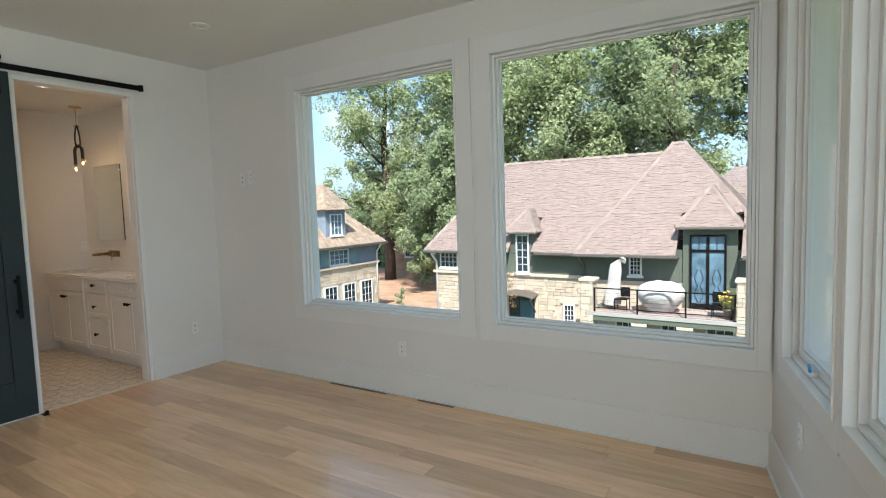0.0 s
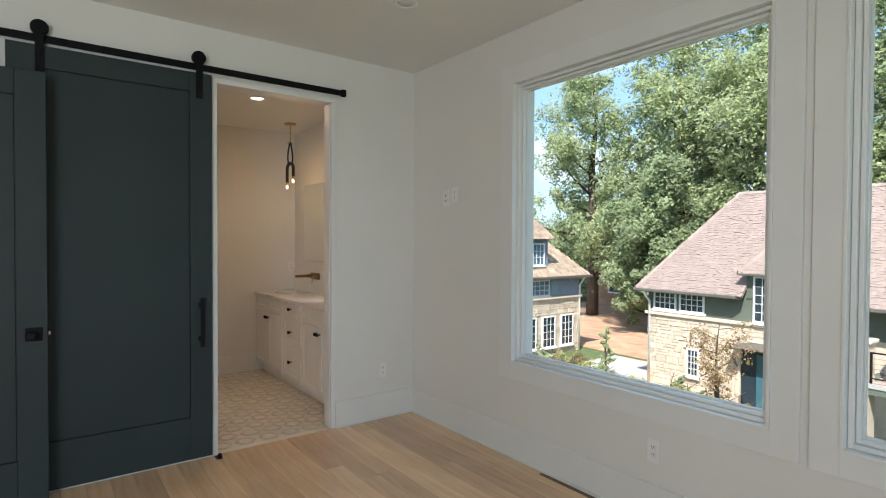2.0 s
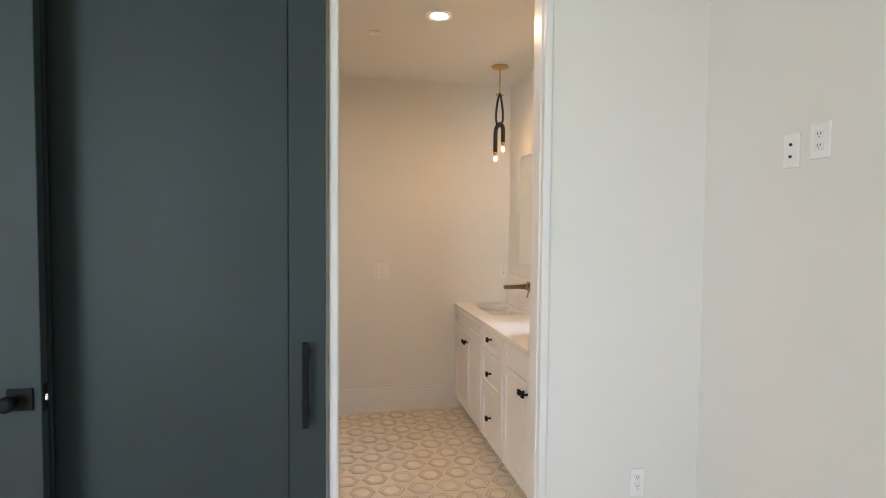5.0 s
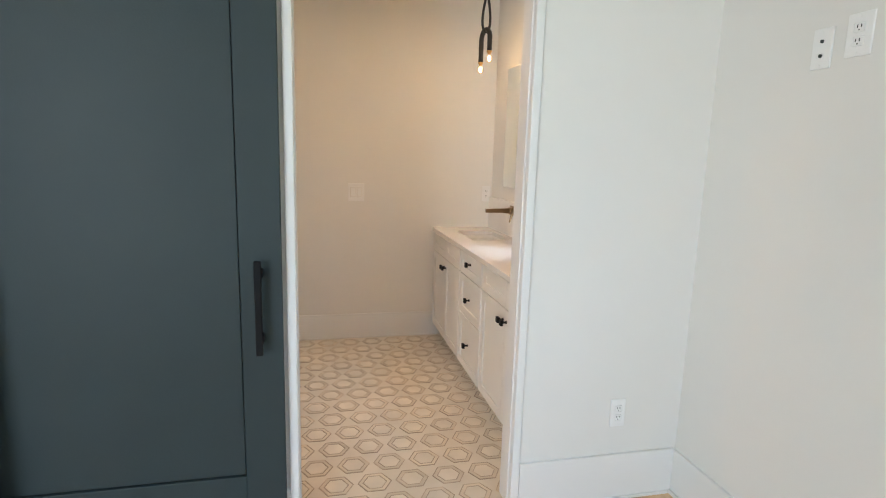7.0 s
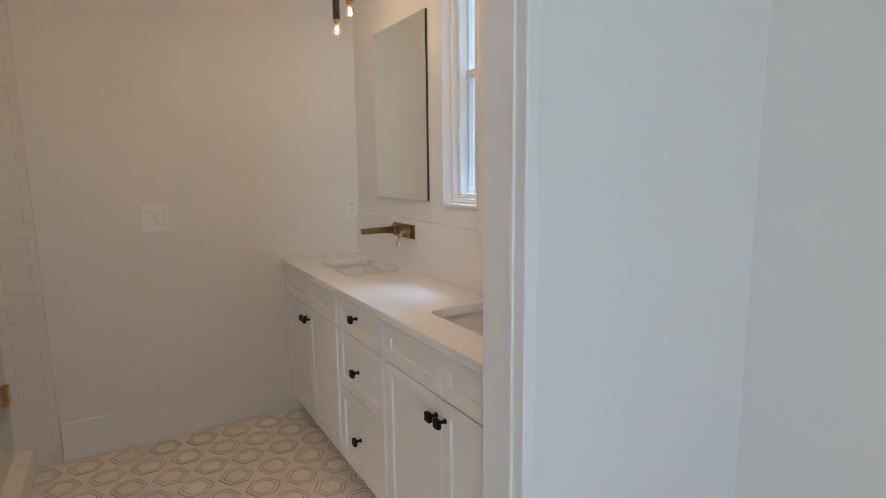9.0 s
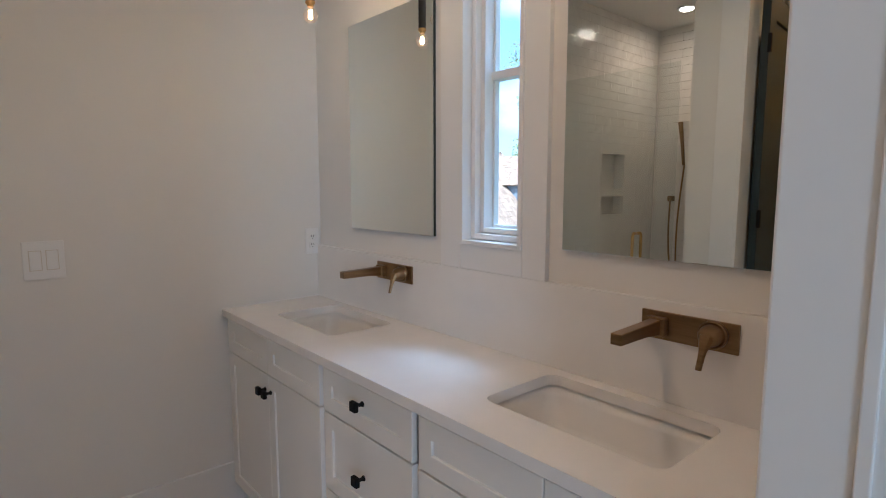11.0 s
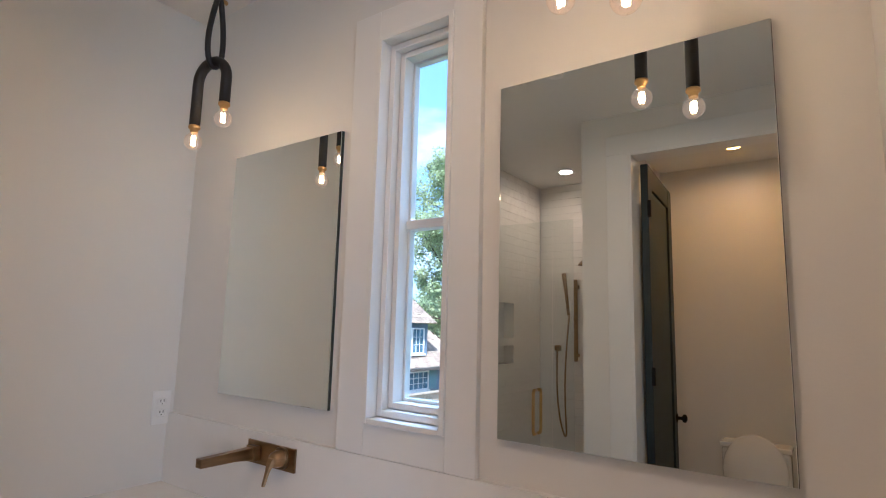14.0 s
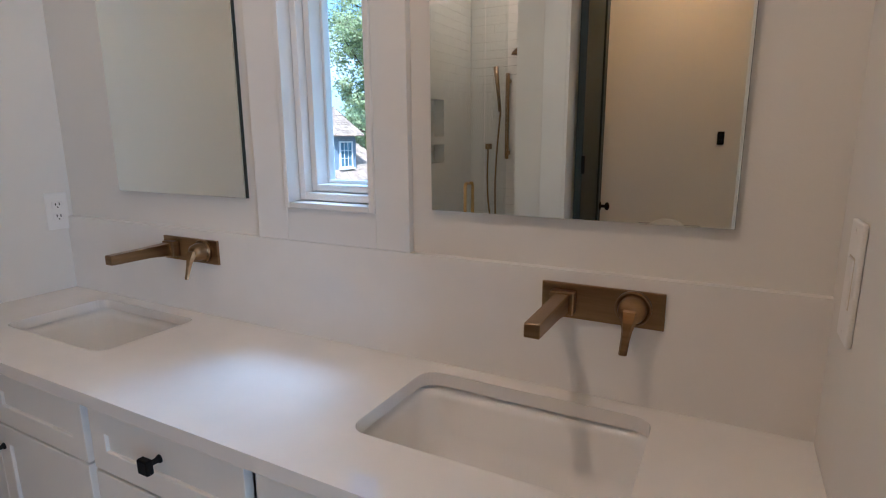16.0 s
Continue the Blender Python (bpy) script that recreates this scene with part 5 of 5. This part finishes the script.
# roof of the wing behind
p = [(-2.6, 27.6, 1.25), (4.5, 27.6, 1.25), (2.4, 30.0, 3.0), (-0.9, 30.0, 3.0)]
bw = thing("rear_wing", "rear wing with a cedar shingle roof behind the stone house", "house", pose(0, 0, 0))
part("wall", boxes(((-2.0, 27.9, GZ), (4.2, 32.0, 1.2))), M["stucco"], bw)
rr = part("roof", boxes(((-2.4, 27.7, 1.10), (4.4, 32.2, 1.22))), M["gutter"], bw)
shingles("shingles", p, M["shingle"], rr, 41)
shingles("shingles", [(4.5, 27.6, 1.25), (4.5, 32.4, 1.25), (2.4, 30.0, 3.0)], M["shingle"], rr, 42)

# covered furniture on the terrace
um = thing("patio_umbrella", "closed patio umbrella under a white canvas cover", "umbrella", pose(-4.35, 20.75, TZ))
bm = bmesh.new()
lathe(bm, ((0.20, 0.0), (0.22, 0.03), (0.06, 0.06), (0.03, 0.10), (0.03, 0.35)), (0, 0, 0), 20)
part("base", bm, M["gutter"], um)
bm = bmesh.new()
rings = []
for k in range(15):
    t = k / 14
    r = 0.30 * (1 - 0.50 * t) + 0.02 * math.sin(11 * t)
    cx = 0.02 + 0.20 * t
    if k > 12:                               # the loose top folds over to one side
        cx, r = cx + 0.16 * (k - 12), 0.09 if k == 13 else 0.03
    rings.append([bm.verts.new((cx + r * (1 + 0.13 * math.sin(5 * a + 3 * t) + 0.06 * math.sin(3 * a - 9 * t)) * math.cos(a), r * (1 + 0.1 * math.sin(4 * a)) * math.sin(a), 0.16 + 1.86 * min(t, 0.93) - (0.10 if k == 14 else 0) + 0.09 * t * math.sin(a + 2.0))) for a in [2 * math.pi * q / 24 for q in range(24)]])
for r0, r1 in zip(rings, rings[1:]):
    for q in range(24):
        bm.faces.new((r0[q], r0[(q + 1) % 24], r1[(q + 1) % 24], r1[q])).smooth = True
bm.faces.new(rings[-1])
part("cover", bm, M["canvas"], um, "wrinkled white canvas cover")
tb = thing("covered_table", "round terrace table under a white canvas cover", "table", pose(-2.58, 20.75, TZ))
bm = bmesh.new()
rings = []
for k, (r, z) in enumerate(((0.42, 0.0), (0.52, 0.16), (0.74, 0.42), (0.82, 0.62), (0.80, 0.80), (0.66, 0.96), (0.40, 1.07), (0.05, 1.10))):
    rings.append([bm.verts.new((r * (1 + 0.035 * math.sin(7 * a) * (1 - z)) * math.cos(a), r * (1 + 0.04 * math.sin(9 * a + 1) * (1 - z)) * math.sin(a), z + 0.03 * math.sin(4 * a) * (k > 2))) for a in [2 * math.pi * q / 40 for q in range(40)]])
for r0, r1 in zip(rings, rings[1:]):
    for q in range(40):
        bm.faces.new((r0[q], r0[(q + 1) % 40], r1[(q + 1) % 40], r1[q])).smooth = True
bm.faces.new(rings[-1])
part("cover", bm, M["canvas"], tb)
for xx in (-3.9, -0.65):
    ch = thing("patio_chair", "dark metal patio chair on the terrace", "chair", pose(xx, 20.6, TZ), "patio chairs")
    part("seat", boxes(((-0.24, -0.24, 0.40), (0.24, 0.24, 0.44)), bevel=0.01), M["black"], ch)
    part("backrest", boxes(((-0.24, 0.20, 0.46), (0.24, 0.24, 0.82)), bevel=0.01), M["black"], ch)
    for a in (-0.22, 0.22):
        for b in (-0.22, 0.22):
            part("leg", boxes(((a - 0.015, b - 0.015, 0), (a + 0.015, b + 0.015, 0.41))), M["black"], ch)

# second house, gable-hipped, seen past the lawn: its long wall faces east
HX = -19.3
h2 = thing("blue_house", "slate blue stucco and cream stone house with a tan shingle roof", "house", pose(0, 0, 0))
east = Matrix.Translation((HX, 0, 0)) @ pose(0, 0, 0, 0, 0, 90)      # x along +y, faces +x
part("upper_wall", boxes(((-29, 11.0, -1.6), (HX, 25.2, -0.3))), M["stucco_blue"], h2, "slate blue stucco upper storey")
part("lower_wall", boxes(((-29, 11.0, GZ), (HX, 25.2, -1.6))), M["mortar"], h2)
HOL2 = [(12.0 + k * 1.45, 13.0 + k * 1.45, GZ + 0.4, -2.55) for k in range(9)]
stones("stones", 11.0, 25.2, GZ, -1.6, east, HOL2, h2, 51)
part("ledge", boxes(((HX - 0.02, 11.0, -1.66), (HX + 0.14, 25.3, -1.54)), bevel=0.02), M["stone"], h2)
for a, b, c, d in HOL2:
    house_window(h2, east @ Matrix.Translation((a, -0.03, -4.2)), b - a, 1.65, 3, 4)
for yy, w in ((13.0, 1.2), (16.2, 1.2), (21.2, 1.5)):
    house_window(h2, east @ Matrix.Translation((yy, 0, -1.46)), w, 0.84, 4, 3, pane=M["pale_glass"])
    for side in (-0.62, w + 0.06):
        bm = boxes(((side, -0.06, -1.46), (side + 0.56, 0.0, -0.62)), *(((side + 0.05, -0.075, -1.40 + 0.095 * k), (side + 0.51, -0.055, -1.34 + 0.095 * k)) for k in range(8)))
        bm.transform(east @ Matrix.Translation((yy, 0, 0)))
        part("shutter", bm, M["teal_pale"], h2, "pale teal louvred shutter")
P0, P1 = (HX + 0.45, 10.5, -0.42), (HX + 0.45, 25.65, -0.42)
R0, R1 = (HX - 4.7, 15.0, 4.55), (HX - 4.7, 21.3, 4.55)
rf = part("roof", boxes(((-29.3, 10.8, -0.5), (HX + 0.3, 25.4, -0.40))), M["gutter"], h2, "tan cedar shingle roof")
bm = bmesh.new()
slab(bm, [P0, P1, R1, R0])
slab(bm, [P1, (-29, 25.65, -0.42), R1])
slab(bm, [(-29, 10.5, -0.42), P0, R0])
part("roof_deck", bm, M["shingle_tan"], rf)
shingles("shingles", [P0, P1, R1, R0], M["shingle_tan"], rf, 61, 0.28)
shingles("shingles", [P1, (-29, 25.65, -0.42), R1], M["shingle_tan"], rf, 62, 0.28)
part("gutter", boxes(((HX + 0.40, 10.5, -0.56), (HX + 0.53, 25.7, -0.42)), bevel=0.02), M["gutter"], h2)
for yc, w, zt in ((21.9, 1.5, 1.55), (15.3, 1.5, 1.55)):
    part("dormer", boxes(((HX - 2.5, yc - w / 2, -0.6), (HX - 0.05, yc + w / 2, zt))), M["stucco_blue"], h2)
    house_window(h2, east @ Matrix.Translation((yc - 0.45, 0.05, 0.15)), 0.9, 1.15, 3, 3, pane=M["pale_glass"])
    e0, e1, ap = (HX + 0.3, yc - w / 2 - 0.25, zt), (HX + 0.3, yc + w / 2 + 0.25, zt), (HX - 0.8, yc, zt + 1.35)
    rear = (HX - 3.6, yc, zt + 1.35)
    for k, poly in enumerate(([e0, e1, ap], [e1, (HX - 3.4, yc + w / 2 + 0.25, zt), rear, ap], [(HX - 3.4, yc - w / 2 - 0.25, zt), e0, ap, rear])):
        bm = bmesh.new()
        slab(bm, poly, 0.06)
        part("dormer_roof", bm, M["shingle_tan"], h2)
        shingles("shingles", poly, M["shingle_tan"], rf, int(yc * 10) + k)
bm = bmesh.new()
tube(bm, [(HX + 0.4, 25.2, -0.5), (HX + 0.1, 25.1, -1.0), (HX + 0.1, 25.1, GZ)], 0.05, 8)
part("downspout", bm, M["white_frame"], h2)

# low brick building far behind, tower crane and the far woods
lb = thing("low_building", "low brown building in the shade under the trees", "house", pose(0, 0, 0))
part("wall", boxes(((-33, 44, GZ), (-21, 50, -1.4))), M["mulch"], lb)
part("roof", boxes(((-33.5, 43.5, -1.4), (-20.5, 50.5, -1.1))), M["gutter"], lb)
for k in range(5):
    house_window(lb, Matrix.Translation((-31 + k * 2.0, 44, -3.4)), 1.2, 1.4, 2, 2)


def leaves(rng, centre, radius, count, size, verts, faces, squash=0.8):
    c = Vector(centre)
    for _ in range(count):
        d = Vector((rng.gauss(0, 1), rng.gauss(0, 1), rng.gauss(0, 1))).normalized()
        p = c + Vector((d.x, d.y, d.z * squash)) * radius * rng.uniform(0.35, 1.0) ** 0.5
        n = (d * 0.5 + Vector((0.28, -0.45, 0.75)) + Vector((rng.gauss(0, 1), rng.gauss(0, 1), rng.gauss(0, 1))) * 0.55).normalized()
        a = n.orthogonal().normalized()
        a = (Matrix.Rotation(rng.uniform(0, 6.283), 3, n) @ a).normalized()
        b = n.cross(a)
        s = size * rng.uniform(0.6, 1.35)
        base = len(verts)
        verts += [p - a * s, p + b * s * 0.5 - a * s * 0.1, p + a * s, p - b * s * 0.5 + a * s * 0.1]
        faces.append((base, base + 1, base + 2, base + 3))


def tree(x, y, height, crown, seed, mat, label, z0=None, first=0.28, leaf=0.17, clumps=90, per=130, lean=0.0, name="tree"):
    rng = random.Random(seed)
    t = thing(name, label, name, pose(x, y, GZ if z0 is None else z0), "trees" if name == "tree" else "shrubs")
    bm = bmesh.new()
    r0 = height * 0.017 + 0.02
    trunk = [(lean * k / 8 * height * 0.1 + rng.uniform(-1, 1) * 0.02 * height * k / 8, rng.uniform(-1, 1) * 0.015 * height * k / 8, height * 0.92 * k / 8) for k in range(9)]
    tube(bm, trunk, [r0 * (1.25 - 1.12 * k / 8) for k in range(9)], 8)
    verts, faces = [], []
    tips = []
    limbs = 22 if height > 6 else 10
    for k in range(limbs):
        f = first + (0.95 - first) * (k + rng.random()) / limbs
        i = min(int(f * 8), 7)
        start = Vector(trunk[i]).lerp(Vector(trunk[i + 1]), f * 8 - i)
        a = rng.uniform(0, 2 * math.pi)
        reach = crown * (1.0 - 0.62 * abs((f - first) / (1 - first) - 0.30)) * rng.uniform(0.55, 1.08)
        end = start + Vector((math.cos(a) * reach, math.sin(a) * reach, reach * rng.uniform(0.15, 0.65)))
        mid = start.lerp(end, 0.5) + Vector((0, 0, -0.05 * reach))
        rr = r0 * 0.42 * (1.1 - f)
        tube(bm, [start, mid, end], [rr + 0.01, rr * 0.6 + 0.008, 0.008], 5)
        tips += [end, mid.lerp(end, 0.55), mid]
    part("trunk", bm, M["bark"], t, "grey-brown bark")
    while len(tips) < clumps:
        a, b = rng.choice(tips[:limbs * 3]), rng.choice(tips[:limbs * 3])
        tips.append(a.lerp(b, rng.uniform(0.0, 0.35)) + Vector((rng.gauss(0, 1), rng.gauss(0, 1), rng.gauss(0, 0.7))) * crown * 0.15)
    for p in tips[:clumps]:
        leaves(rng, p, crown * rng.uniform(0.08, 0.24), per, leaf, verts, faces)
    cr = fast_mesh("crown", verts, faces, mat, t)
    return t


for k, (x, y, h, c, m_, f) in enumerate((
    (-27.5, 37.0, 22.5, 5.6, "leaf", 0.10), (-20.5, 38.0, 24.5, 5.8, "leaf", 0.12), (-16.0, 39.5, 25.0, 5.8, "leaf", 0.14), (-20.0, 33.5, 12.0, 4.2, "leaf_dark", 0.10),
    (-12.5, 36.5, 22.5, 6.2, "leaf", 0.2), (-8.0, 40.0, 24.0, 6.5, "leaf_dark", 0.2), (-4.5, 35.5, 21.5, 5.6, "leaf", 0.25),
    (-0.6, 43.0, 24.0, 4.2, "leaf_dark", 0.45), (9.0, 42.0, 21.0, 5.2, "leaf_dark", 0.25),
    (-26.0, 47.0, 16.0, 5.5, "leaf_dark", 0.10), (-27.0, 41.5, 11.0, 4.2, "leaf_dark", 0.05), (-36.0, 46.0, 9.0, 4.2, "leaf_dark", 0.05), (-45.0, 58.0, 10.5, 5.0, "leaf", 0.05), (8.5, 22.0, 13.0, 3.8, "leaf", 0.10), (-15.5, 47.0, 25.0, 7.0, "leaf_dark", 0.12), (15.0, 27.0, 17.0, 5.0, "leaf", 0.2), (17.0, 14.0, 15.0, 4.8, "leaf", 0.15), (22.0, 20.0, 17.0, 5.0, "leaf_dark", 0.15))):
    tree(x, y, h, c, 100 + k, M[m_], "tall broadleaf tree in full summer leaf" if m_ == "leaf" else "tall dark green broadleaf tree", first=f, leaf=0.125, clumps=330, per=115)
tree(-8.6, 19.0, 3.7, 1.25, 300, M["leaf_gold"], "young tree with thin yellowing leaves before the house", leaf=0.05, clumps=150, per=15, first=0.12)
tree(-14.3, 20.8, 2.5, 0.42, 301, M["leaf"], "slim young green tree on the lawn", leaf=0.05, clumps=60, per=50, first=0.12)
tree(-7.35, 21.1, 1.55, 0.30, 302, M["leaf"], "narrow clipped evergreen beside the entrance", leaf=0.05, clumps=46, per=60, first=0.02, name="shrub")
tree(-13.8, 17.4, 1.8, 0.6, 303, M["leaf_gold"], "sapling with sparse reddish leaves", leaf=0.05, clumps=24, per=30, first=0.3)
for k in range(46):                          # mixed planting in front of the houses
    rng = random.Random(400 + k)
    px, py = rng.uniform(-17.5, -5.6), rng.uniform(16.6, 20.9)
    if px < -12.6 and py > 20.6:
        py = 20.4
    tall = rng.uniform(0.7, 1.35)
    tree(px, py, tall, tall * rng.uniform(0.55, 0.85), 420 + k, M[("leaf", "leaf_lime", "leaf_gold", "leaf_lime", "leaf_dark")[k % 5]], "low tuft of ornamental grass along the bed" if k % 2 else "low leafy garden shrub in the bed", leaf=0.07, clumps=22, per=26, first=0.02, name="shrub")
pl = thing("flower_pot", "small dark pot of yellow flowers on the terrace", "plant pot", pose(-0.35, 20.25, TZ))
bm = bmesh.new()
lathe(bm, ((0.12, 0.0), (0.17, 0.30), (0.19, 0.32), (0.19, 0.36), (0.15, 0.36)), (0, 0, 0), 16)
part("pot", bm, M["gutter"], pl)
verts, faces = [], []
leaves(random.Random(7), (0, 0, 0.62), 0.30, 260, 0.05, verts, faces)
fast_mesh("foliage", verts, faces, M["leaf_lime"], pl)
verts, faces = [], []
leaves(random.Random(8), (0, 0, 0.74), 0.30, 120, 0.05, verts, faces)
fast_mesh("flowers", verts, faces, M["petal"], pl)
fb = thing("far_building", "long white building far off beyond the trees", "building", pose(-62, 100, GZ))
part("wall", boxes(((-9, -5, 0), (9, 5, 6.5))), M["white_frame"], fb)
part("roof", boxes(((-9.4, -5.4, 6.5), (9.4, 5.4, 7.0)), bevel=0.1), M["concrete"], fb)

structure("backdrop", boxes(((-300, 230, GZ), (300, 234, 6.5))), M["far"], "dark line of distant woods")
cr = thing("tower_crane", "thin tower crane on the horizon", "crane", pose(-105, 175, GZ))
bm = boxes(((-0.5, -0.5, 0), (0.5, 0.5, 20)))
part("mast", bm, M["gutter"], cr)
part("jib", boxes(((-4, -0.3, 17.5), (15, 0.3, 18.2))), M["gutter"], cr)
